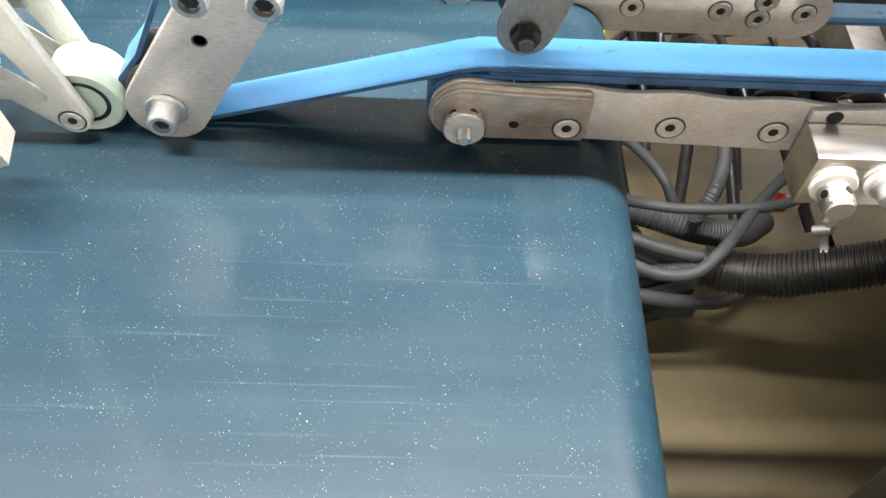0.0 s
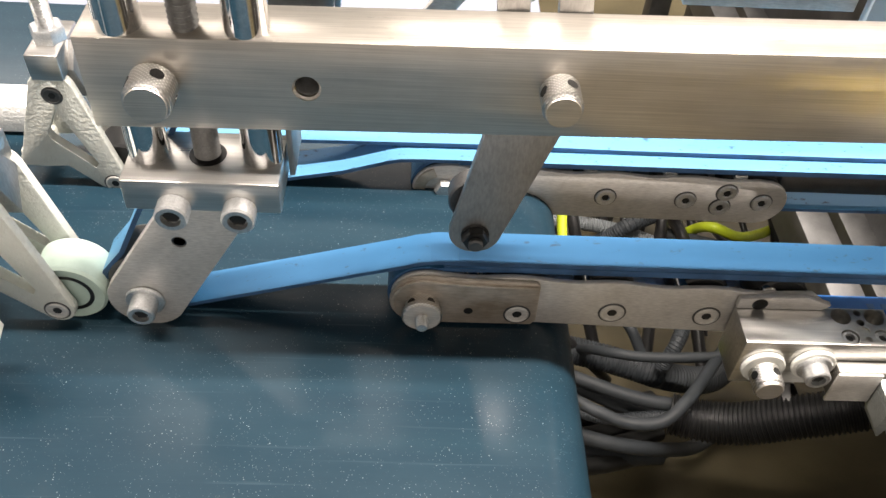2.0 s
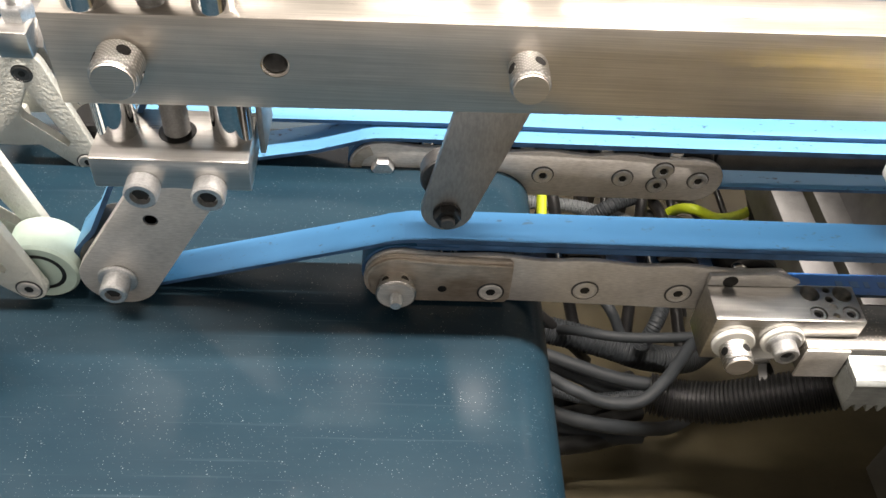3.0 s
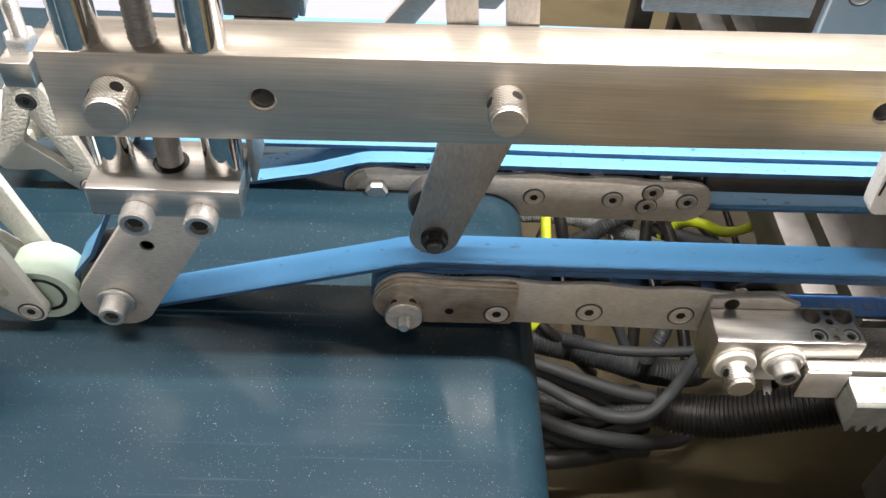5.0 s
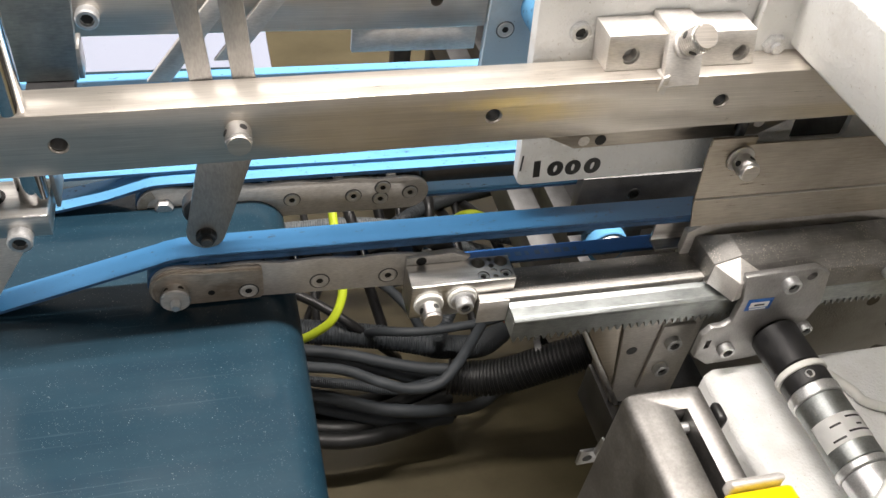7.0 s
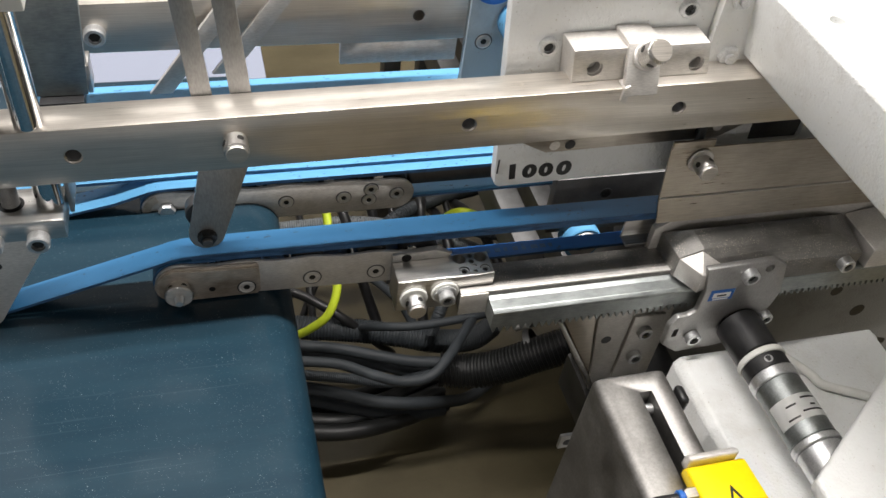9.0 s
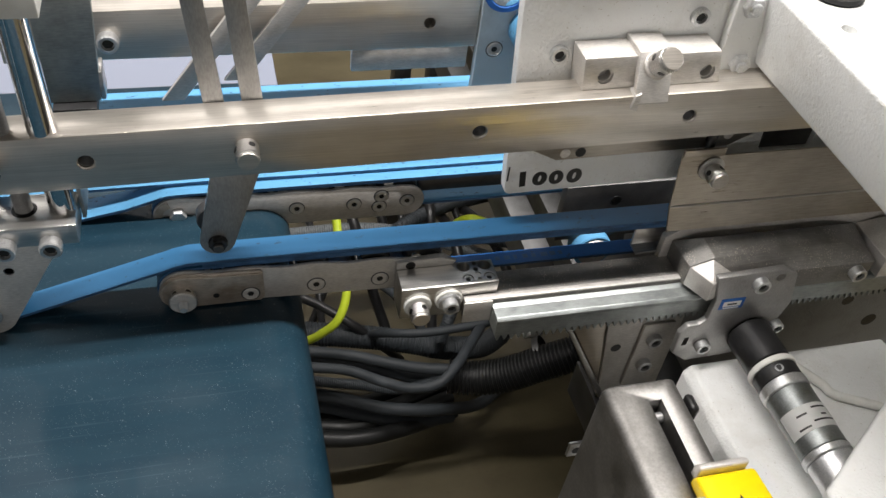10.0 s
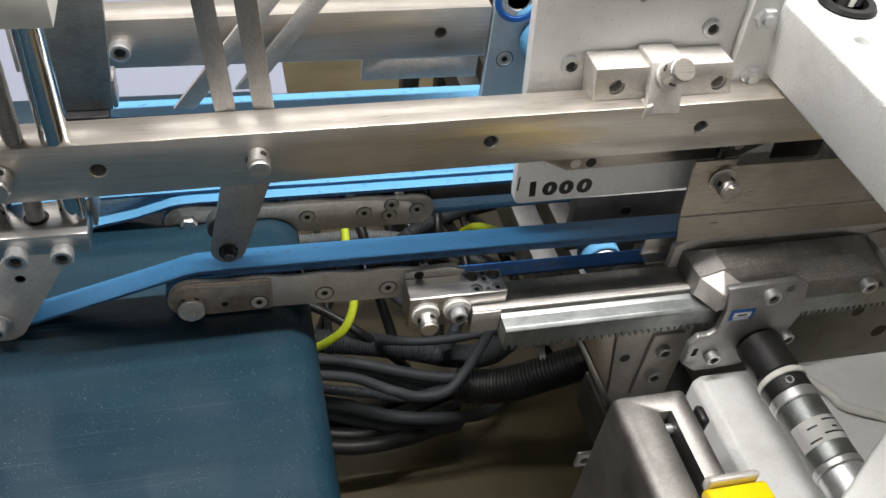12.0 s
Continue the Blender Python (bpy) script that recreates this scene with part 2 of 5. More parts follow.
def prism(points, lo, hi, axis="y", bevel=0.0005, seg=2):
    """An outline drawn out along an axis: (x, z) along y, (y, z) along x, (x, y) along z."""
    place = {"y": lambda a, b, d: (a, d, b), "x": lambda a, b, d: (d, a, b), "z": lambda a, b, d: (a, b, d)}[axis]
    bm = bmesh.new()
    low = [bm.verts.new(place(a, b, lo)) for a, b in points]
    high = [bm.verts.new(place(a, b, hi)) for a, b in points]
    n = len(points)
    bm.faces.new(low)
    bm.faces.new(high[::-1])
    for i in range(n):
        bm.faces.new((low[i], low[(i + 1) % n], high[(i + 1) % n], high[i]))
    bmesh.ops.recalc_face_normals(bm, faces=bm.faces[:])
    return soften(bm, bevel, seg, 20) if bevel else bm


def arc(cx, cz, r, a0, a1, n=10):
    return [(cx + r * math.cos(radians(a0 + (a1 - a0) * i / n)), cz + r * math.sin(radians(a0 + (a1 - a0) * i / n))) for i in range(n + 1)]


def turned(base, way, profile, seg=32):
    """A turned body: profile of (distance along way, radius) from base."""
    m = Matrix.Translation(base) @ Vector(way).normalized().to_track_quat("Z", "Y").to_matrix().to_4x4()
    bm = bmesh.new()
    rings = []
    for d, r in profile:
        rings.append([bm.verts.new(m @ Vector((r * math.cos(2 * math.pi * i / seg), r * math.sin(2 * math.pi * i / seg), d))) for i in range(seg)] if r > 1e-6 else [bm.verts.new(m @ Vector((0, 0, d)))])
    for a, b in zip(rings, rings[1:]):
        for i in range(seg):
            j = (i + 1) % seg
            q = [a[i % len(a)], a[j % len(a)], b[j % len(b)], b[i % len(b)]]
            q = list(dict.fromkeys(q))
            if len(q) > 2:
                bm.faces.new(q)
    for ring in (rings[0], rings[-1]):
        if len(ring) > 2:
            bm.faces.new(ring)
    bmesh.ops.recalc_face_normals(bm, faces=bm.faces[:])
    return bm


def rod(base, way, length, r, bevel=0.0006, seg=32):
    b = min(bevel, r * 0.4, length * 0.4)
    return turned(base, way, [(0, r - b), (b, r), (length - b, r), (length, r - b)], seg)


def ring(base, way, length, r, inner, seg=32, bevel=0.0006):
    b = min(bevel, (r - inner) * 0.3)
    return turned(base, way, [(0.0001, inner), (0, r - b), (b, r), (length - b, r), (length, r - b), (length, inner + b), (length - b, inner), (0.0001, inner)], seg)


def hexagon(base, way, length, across, bevel=0.0005):
    return turned(base, way, [(0, across / 1.732), (length * 0.8, across / 1.732), (length, across / 1.95)], 6)


def smooth_path(points, steps=10):
    """Points along a smooth curve through the control points."""
    p = [Vector(q) for q in points]
    p = [2 * p[0] - p[1]] + p + [2 * p[-1] - p[-2]]
    out = []
    for i in range(1, len(p) - 2):
        for k in range(steps):
            u = k / steps
            out.append(0.5 * (2 * p[i] + (p[i + 1] - p[i - 1]) * u + (2 * p[i - 1] - 5 * p[i] + 4 * p[i + 1] - p[i + 2]) * u * u + (3 * p[i] - p[i - 1] - 3 * p[i + 1] + p[i + 2]) * u ** 3))
    return out + [p[-2]]


def hose(points, r, ribs=0.0, depth=0.0, seg=14, steps=10):
    """A tube along a curve; with ribs it is corrugated at that pitch."""
    path = smooth_path(points, steps)
    if ribs:
        fine, run = [], 0.0
        total = sum((b - a).length for a, b in zip(path, path[1:]))
        n = max(int(total / ribs) * 4, 8)
        want = [total * i / n for i in range(n + 1)]
        k = 0
        for a, b in zip(path, path[1:]):
            d = (b - a).length
            while k <= n and want[k] <= run + d + 1e-9:
                fine.append(a.lerp(b, (want[k] - run) / d))
                k += 1
            run += d
        path = fine
    bm = bmesh.new()
    rings, up = [], Vector((0, 0, 1))
    for i, c in enumerate(path):
        w = (path[min(i + 1, len(path) - 1)] - path[max(i - 1, 0)]).normalized()
        side = w.cross(up)
        side = side.normalized() if side.length > 0.05 else w.cross(Vector((1, 0, 0))).normalized()
        top = side.cross(w).normalized()
        rr = r - (depth if ribs and i % 4 in (2, 3) else 0)
        rings.append([bm.verts.new(c + rr * (math.cos(2 * math.pi * k / seg) * side + math.sin(2 * math.pi * k / seg) * top)) for k in range(seg)])
    for a, b in zip(rings, rings[1:]):
        for k in range(seg):
            bm.faces.new((a[k], a[(k + 1) % seg], b[(k + 1) % seg], b[k]))
    bm.faces.new(rings[0])
    bm.faces.new(rings[-1])
    return bm


def drilled(ob, cutters):
    """Cuts holes into a part; the cutters go away."""
    tmp = []
    for bm in cutters:
        me = bpy.data.meshes.new("cut")
        bm.transform(Matrix.Translation(-ORIGIN[ob.name]))
        bm.to_mesh(me)
        bm.free()
        c = new("cut", me)
        c.parent = ob.parent
        mod = ob.modifiers.new("cut", "BOOLEAN")
        mod.object, mod.solver = c, "EXACT"
        tmp.append(c)
    bpy.context.view_layer.update()
    fresh = bpy.data.meshes.new_from_object(ob.evaluated_get(bpy.context.evaluated_depsgraph_get()))
    ob.modifiers.clear()
    ob.data = fresh
    for c in tmp:
        bpy.data.objects.remove(c)
    return ob


NEAR = (0, -1, 0)


def socket_screw(parent, x, y, z, r, length, way=NEAR, material=None):
    """Cap screw whose head stands off a face at (x, y, z)."""
    head = turned((x, y, z), way, [(0, r), (length - r * 0.12, r), (length, r * 0.88), (length, r * 0.60), (length - r * 0.38, r * 0.56), (length - r * 0.38, 0)], 28)
    h = part("screw", head, material or ZINC, parent)
    tip = Vector((x, y, z)) + Vector(way).normalized() * (length - r * 0.36)
    # Black disc puts the shade inside the socket into the colour.
    part("hex_socket", turned(tip, way, [(0, r * 0.54), (r * 0.06, r * 0.54), (r * 0.06, 0)], 6), RUBBER, h)
    return h


def flat_screw(parent, x, y, z, r, way=NEAR, material=None):
    """Countersunk screw in a face: a low ring, a dished head and a dark socket."""
    h = part("screw", turned((x, y, z), way, [(-0.002, r), (0.0006, r), (0.0009, r * 0.86), (0.0004, r * 0.8), (0.0003, r * 0.4), (-0.001, r * 0.36), (-0.001, 0)], 28), material or PLATE, parent)
    tip = Vector((x, y, z)) + Vector(way).normalized() * 0.0002
    # Black disc and dark ring paint the shade in socket and countersink gap.
    part("hex_socket", turned(tip, way, [(0, r * 0.40), (0.0003, r * 0.40), (0.0003, 0)], 6), RUBBER, h)
    part("countersink", ring(Vector((x, y, z)), way, 0.00035, r * 1.16, r * 0.98, 28, 0.0001), DARKSTEEL, h)
    return h


def knob(parent, x, y, z, r, length, way=NEAR, name="knob", label="knurled steel knob with cross holes"):
    k = part(name, turned((x, y, z), way, [(0, r * 0.8), (length * 0.06, r * 0.8), (length * 0.1, r), (length * 0.86, r), (length * 0.9, r * 0.9), (length, r * 0.9), (length, 0)], 48), KNURL, parent, label)
    w = Vector(way).normalized()
    part("end_face", turned(Vector((x, y, z)) + w * (length - 0.0002), way, [(0, r * 0.88), (0.0007, r * 0.84), (0.0007, 0)], 32), BAR, k)
    a = w.cross(Vector((1, 0, 0))).normalized()
    c = w.cross(a)
    for ang in (-25, 65, 155, 245):
        d = a * math.cos(radians(ang)) + c * math.sin(radians(ang))
        part("cross_hole", turned(Vector((x, y, z)) + w * length * 0.45 + d * (r * 0.9), d, [(0, r * 0.29), (r * 0.115, r * 0.29), (r * 0.115, 0)], 16), BLACKSTEEL, k)
    return k


def hull(*groups):
    """A convex body round corner points."""
    bm = bmesh.new()
    for p in groups:
        bm.verts.new(p)
    bmesh.ops.convex_hull(bm, input=bm.verts[:])
    bmesh.ops.dissolve_limit(bm, angle_limit=radians(1), verts=bm.verts[:], edges=bm.edges[:])
    return soften(bm, 0.0006, 2, 12)

# ---- the hall ----
HX0, HX1, HY0, HY1, HZ = -4.0, 4.5, -8.0, 5.2, 3.5


def structure(name, bm, material, label, smooth=False):
    return tagged(part(name, bm, material, None, label, smooth), label, kind="structure")


structure("floor", box(HX0, HX1, HY0, HY1, -0.12, 0, 0), FLOOR, "stained tan painted concrete floor of a workshop")
structure("wall_north", box(HX0, HX1, HY1, HY1 + 0.15, 0, HZ, 0), WALLPAINT, "plain pale grey painted hall wall")
structure("wall_south", box(HX0, HX1, HY0 - 0.15, HY0, 0, HZ, 0), WALLPAINT, "plain pale grey painted hall wall")
structure("wall_west", box(HX0 - 0.15, HX0, HY0, HY1, 0, HZ, 0), WALLPAINT, "plain pale grey painted hall wall")
structure("wall_east", box(HX1, HX1 + 0.15, HY0, HY1, 0, HZ, 0), WALLPAINT, "plain pale grey painted hall wall")
structure("ceiling", box(HX0, HX1, HY0, HY1, HZ, HZ + 0.12, 0), WALLPAINT, "plain white painted hall ceiling")

# ---- wide conveyor ----
NOSE, TOP, RN = 0.083, 0.9605, 0.028


def conveyor():
    t = thing("belt_conveyor", (-0.4, 0.25, 0), "wide dark blue glossy belt conveyor on steel legs", "conveyor")
    cx, cz = NOSE - RN, TOP - RN
    ri = RN - 0.004

    def loop(r):
        return [(-1.1, cz + r)] + [(-1.1 + (cx + 1.1) * i / 12, cz + r) for i in range(1, 12)] + arc(cx, cz, r, 90, -90, 18) + [(-1.1, cz - r)] + arc(-1.1, cz, r, 270, 90, 12)[1:-1]

    ys = (-0.32, 0.60)
    out, inn = loop(RN), loop(ri)
    bm = bmesh.new()
    vo = [[bm.verts.new((a, y, b)) for a, b in out] for y in ys]
    vi = [[bm.verts.new((a, y, b)) for a, b in inn] for y in ys]
    n = len(out)
    for i in range(n):
        j = (i + 1) % n
        bm.faces.new((vo[0][i], vo[0][j], vo[1][j], vo[1][i]))
        bm.faces.new((vi[0][i], vi[0][j], vi[1][j], vi[1][i]))
        for k in (0, 1):
            bm.faces.new((vo[k][i], vo[k][j], vi[k][j], vi[k][i]))
    part("belt", bm, WIDEBELT, t, "dark blue belt with scratches and white crumbs")
    for x in (cx, -1.1):
        part("roller", rod((x, -0.32, cz), (0, 1, 0), 0.92, ri - 0.0005, 0.002), PLATE, t)
    part("slider_bed", box(-1.06, cx - 0.03, -0.31, 0.59, cz - 0.012, cz + ri - 0.0005, 0.001), DARKSTEEL, t)
    for y in (-0.335, 0.602):
        part("side_rail", box(-1.12, cx + 0.005, y, y + 0.012, cz - 0.05, cz + 0.02, 0.002), DARKSTEEL, t)
    # Unseen skirt, added to stop front light from reaching under the belt.
    part("shade_skirt", box(-1.10, cx - 0.01, -0.345, -0.337, 0.15, cz - 0.02, 0.001), DARKSTEEL, t)
    for x in (-1.0, -0.10):
        for y in (-0.33, 0.57):
            part("leg", box(x, x + 0.04, y, y + 0.04, 0, cz - 0.04, 0.003), DARKSTEEL, t)


conveyor()

# ---- long bar over the belts ----
SLOPE = 0.0176


def on_bar(x, dz=0.0):
    return 1.12 + SLOPE * (x + 0.05) + dz


def long_bar():
    t = thing("guide_bar", (-0.05, 0.287, 1.12), "long brushed steel guide bar with drilled holes", "machine bar")
    x0, x1 = -0.134, 0.86
    pts = [(x0, on_bar(x0, -0.0205)), (x1, on_bar(x1, -0.0205)), (x1, on_bar(x1, 0.0205)), (x0, on_bar(x0, 0.0205))]
    bar = part("bar", prism(pts, 0.287, 0.3125, "y", 0.0009), BAR, t)
    cuts = []
    for x in (-0.05, 0.2, 0.3564, 0.47):
        cuts.append(turned((x, 0.280, on_bar(x)), (0, 1, 0), [(0, 0.0056), (0.0075, 0.0056), (0.0082, 0.0047), (0.024, 0.0047)], 32))
    drilled(bar, cuts)
    for x in (-0.05, 0.2, 0.3564, 0.47):
        ridges = [(0.0142, 0.0041)]
        for k in range(8, -1, -1):
            ridges += [(0.0015 * k + 0.00075, 0.0039), (0.0015 * k, 0.0047)]
        part("thread", turned((x, 0.2895, on_bar(x)), (0, 1, 0), ridges + [(0.0, 0.0049), (0.0143, 0.0049)], 24), DARKSTEEL, t)
    knob(t, -0.1068, 0.287, on_bar(-0.1068, 0.0018), 0.0092, 0.0150)
    knob(t, 0.0460, 0.287, on_bar(0.0460, 0.0030), 0.0078, 0.0150)
    for xa, xb in ((0.026, 0.039), (0.050, 0.0635)):
        part("flat_post", prism([(xa, 1.10), (xb, 1.10), (xb - 0.036, 1.46), (xa - 0.036, 1.46)], 0.3128, 0.3165, "y", 0.0006), DULL, t, "upright flat steel strip behind the bar")


long_bar()


def press_lever():
    t = thing("pressure_lever", (0.0222, 0.309, 1.0255), "slanted grey steel lever with a black nut and pressure wheel", "lever")
    pts = arc(0.0222, 1.0255, 0.0125, 160, 340, 14) + [(0.0585, 1.1), (0.0245, 1.1)]
    part("arm", prism(pts, 0.306, 0.311, "y", 0.0008), DULL, t)
    part("washer", rod((0.0222, 0.306, 1.0255), NEAR, 0.0012, 0.0068), BLACKSTEEL, t)
    n = part("nut", hexagon((0.0222, 0.3048, 1.0255), NEAR, 0.0045, 0.0115), BLACKSTEEL, t, "black hexagon nut")
    part("stud", rod((0.0222, 0.3005, 1.0255), NEAR, 0.0032, 0.0036), DARKSTEEL, n)
    part("pressure_wheel", turned((0.0225, 0.3125, 1.0400), (0, 1, 0), [(0, 0.008), (0, 0.0130), (0.001, 0.0138), (0.009, 0.0138), (0.010, 0.0130), (0.010, 0.008)], 40), DARKSTEEL, t, "dark worn steel wheel")


press_lever()


def slide_support():
    t = thing("slide_support", (-0.095, 0.293, 1.069), "steel slide block hung on two chrome rods with an arm plate", "slide")
    part("block", prism([(-0.1275, 1.062), (-0.063, 1.062), (-0.063, 1.078), (-0.1275, 1.078)], 0.278, 0.311, "y", 0.0009), BRIGHT, t)
    part("side_lug", prism([(-0.062, 1.064), (-0.0595, 1.064), (-0.0595, 1.10), (-0.062, 1.10)], 0.300, 0.326, "y", 0.0005), DULL, t)
    for x in (-0.1185, -0.0715):
        part("guide_rod", rod((x, 0.2960, 1.0775), (0, 0, 1), 0.160, 0.0085, 0.001), CHROME, t, "polished chrome guide rod")
    turns = []
    for k in range(74):
        turns += [(0.0024 * k, 0.0042), (0.0024 * k + 0.0012, 0.0056)]
    part("threaded_spindle", turned((-0.0945, 0.2960, 1.066), (0, 0, 1), turns, 24), DULL, t, "threaded steel spindle")
    part("spindle_hole", turned((-0.0945, 0.2960, 1.0781), (0, 0, 1), [(0, 0.0078), (0.0002, 0.0078), (0.0002, 0)], 24), BLACKSTEEL, t)
    part("top_block", box(-0.135, -0.055, 0.280, 0.312, 1.222, 1.246, 0.001), NYLON, t, "pale yoke block at the rods' upper end")
    arm = arc(-0.1395, 0.9790, 0.0192, 150, 322, 16) + [(-0.066, 1.066), (-0.1065, 1.066)]
    p = part("arm_plate", prism(arm, 0.2985, 0.3045, "y", 0.0008), PLATE, t, "slanted arm plate with a threaded hole")
    drilled(p, [turned((-0.1165, 0.29, 1.0215), (0, 1, 0), [(0, 0.0036), (0.03, 0.0036)], 24)])
    part("threaded_hole", ring((-0.1165, 0.2990, 1.0215), (0, 1, 0), 0.004, 0.0040, 0.0028, 24), DARKSTEEL, t)
    socket_screw(t, -0.1072, 0.278, 1.0645, 0.0070, 0.0080)
    socket_screw(t, -0.0800, 0.278, 1.0640, 0.0070, 0.0080)
    part("washer", rod((-0.1398, 0.2985, 0.9795), NEAR, 0.002, 0.0098), ZINC, t)
    socket_screw(t, -0.1398, 0.2965, 0.9795, 0.0068, 0.0095)
    part("idler", turned((-0.1400, 0.306, 0.982), (0, 1, 0), [(0, 0.008), (0, 0.018), (0.001, 0.0195), (0.024, 0.0195), (0.025, 0.018), (0.025, 0.008)], 40), DARKSTEEL, t)
    return t


slide_support()


def strip(points, y0, y1, thick, material, parent, name="belt_run", label=""):
    """A flat belt along a line of (x, z), its upper face on that line."""
    n = len(points)
    lower = []
    for i in range(n):
        a, b = points[max(i - 1, 0)], points[min(i + 1, n - 1)]
        dx, dz = b[0] - a[0], b[1] - a[1]
        l = math.hypot(dx, dz)
        lower.append((points[i][0] + dz / l * thick, points[i][1] - dx / l * thick))
    bm = bmesh.new()
    rows = [[bm.verts.new((p[0], y, p[1])) for p in q] for q, y in ((points, y0), (points, y1), (lower, y1), (lower, y0))]
    for i in range(n - 1):
        for k in range(4):
            bm.faces.new((rows[k][i], rows[k][i + 1], rows[(k + 1) % 4][i + 1], rows[(k + 1) % 4][i]))
    for i in (0, n - 1):
        bm.faces.new([r[i] for r in rows])
    ob = part(name, bm, material, parent, label)
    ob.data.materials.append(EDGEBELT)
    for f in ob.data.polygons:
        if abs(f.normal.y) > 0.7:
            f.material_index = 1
    return ob


# ---- near roller arm with its carriage: slides along x ----
BY0, BY1, BTOP = 0.309, 0.330, 1.0025


def wavy_plate(x0, cz, r, stops, zt0, zt1, zb0, zb1, x1, crest):
    """Outline of a roller arm's side plate: round nose, upper edge in low waves."""
    pts = arc(x0, cz, r, 258, 92, 16)
    n = 60
    xs = [x0 + (x1 - x0) * i / n for i in range(1, n + 1)]
    for x in xs:
        f = (x - x0) / (x1 - x0)
        pts.append((x, zt0 + (zt1 - zt0) * f + crest * math.cos(2 * math.pi * (x - stops[0]) / stops[1])))
    pts += [(x1 + 0.010, zt1 - 0.007), (x1 + 0.006, zb1 + 0.008), (x1 - 0.008, zb1)]
    return pts


def near_arm():
    t = thing("near_roller_arm", (0.1, 0.31, 0.955), "steel roller arm with clamp block, rail and toothed rack", "roller arm")
    cx, cz = -0.0005, 0.979
    out = wavy_plate(cx, cz + 0.0008, 0.0172, (0.048, 0.05), 0.9965, 0.9885, 0.9625, 0.956, 0.200, 0.0010)
    part("front_plate", prism(out, 0.3055, 0.3085, "y", 0.0007), PLATE, t, "ground steel side plate")
    back = wavy_plate(cx + 0.004, cz - 0.0010, 0.0140, (0.048, 0.05), 0.9920, 0.9870, 0.9650, 0.956, 0.200, 0.0010)
    part("back_plate", prism(back, 0.3315, 0.3345, "y", 0.0007), PLATE, t)
    cap = arc(cx, cz, 0.0178, 250, 95, 14) + [(0.02, 0.9955), (0.056, 0.9945), (0.058, 0.9925), (0.0585, 0.966), (0.056, 0.9625)]
    part("end_cap", prism(cap, 0.3025, 0.3053, "y", 0.0008), WORN, t, "worn steel end plate with a ridge")
    ridge = arc(cx, cz, 0.0150, 200, 95, 12) + [(0.02, 0.9918), (0.0575, 0.9905)]
    lip = [(a, b + 0.0022) if i > 12 else (cx + (a - cx) * 1.13, cz + (b - cz) * 1.13) for i, (a, b) in enumerate(ridge)]
    part("ridge", prism(ridge + lip[::-1], 0.3008, 0.3024, "y", 0.0004), WORN, t)
    k = part("knob", turned((-0.0015, 0.3025, 0.9765), NEAR, [(0, 0.0088), (0.0050, 0.0088), (0.0056, 0.0104), (0.0080, 0.0104), (0.0086, 0.0098), (0.0086, 0)], 40), KNURL, t, "knurled round nut")
    part("end_face", turned((-0.0015, 0.2940, 0.9765), NEAR, [(0, 0.0097), (0.0005, 0.0094), (0.0005, 0)], 32), PLATE, k)
    part("threaded_pin", turned((-0.0015, 0.2941, 0.9765), NEAR, [(0, 0.0032)] + [(0.0006 * q, 0.0035 - 0.0005 * (q % 2)) for q in range(1, 11)] + [(0.0072, 0.0026), (0.0072, 0)], 20), ZINC, k, "zinc threaded pin")
    for a in (60, 130):
        part("cross_hole", turned((-0.0015 + 0.0084 * math.cos(radians(a)), 0.2985, 0.9765 + 0.0084 * math.sin(radians(a))), (math.cos(radians(a)), 0, math.sin(radians(a))), [(0, 0.0022), (0.0006, 0.0022), (0.0006, 0)], 14), BLACKSTEEL, k)
    part("dark_hole", turned((0.0225, 0.3026, 0.9725), NEAR, [(0, 0.0024), (0.0002, 0.0024), (0.0002, 0)], 18), BLACKSTEEL, t)
    flat_screw(t, 0.0480, 0.3025, 0.9710, 0.0062)
    flat_screw(t, 0.0985, 0.3055, 0.9708, 0.0064)
    flat_screw(t, 0.1490, 0.3055, 0.9700, 0.0064)
    for x in (0.000, 0.046, 0.0945, 0.1440, 0.186):
        part("roller", turned((x, 0.3105, 0.9785), (0, 1, 0), [(0, 0.005), (0, 0.0145), (0.001, 0.0155), (0.0195, 0.0155), (0.0205, 0.0145), (0.0205, 0.005)], 32), RUBBER, t, "black rubber roller")
    for x in (0.024, 0.0855, 0.1340, 0.178):
        part("spacer_pin", rod((x, 0.3085, 0.986), (0, 1, 0), 0.023, 0.0042), CHROME, t, "bright spacer pin")
    # clamp block
    blk = part("clamp_block", prism([(0.1610, 0.9475), (0.2110, 0.9475), (0.2130, 0.9675), (0.2400, 0.9675), (0.2400, 0.9810), (0.1610, 0.9810)], 0.2800, 0.3045, "y", 0.0009), BRIGHT, t, "bright milled clamp block")
    cuts = [turned((x, y, 0.990), (0, 0, -1), [(0, r), (d, r)], 24) for x, y, r, d in ((0.2150, 0.2985, 0.0052, 0.020), (0.2325, 0.2985, 0.0052, 0.020), (0.2160, 0.2855, 0.0046, 0.0125), (0.2335, 0.2860, 0.0046, 0.0120), (0.2245, 0.3010, 0.0020, 0.018), (0.2242, 0.2948, 0.0021, 0.018), (0.2250, 0.2895, 0.0024, 0.0100), (0.2250, 0.2840, 0.0018, 0.0110))]
    drilled(blk, cuts)
    for x, y in ((0.2160, 0.2855), (0.2335, 0.2860)):
        socket_screw(t, x, y, 0.9770, 0.0042, 0.0034, (0, 0, 1))
    part("dark_hole", turned((0.1722, 0.3019, 0.9850), NEAR, [(0, 0.0040), (0.0003, 0.0040), (0.0003, 0)], 20), BLACKSTEEL, t)
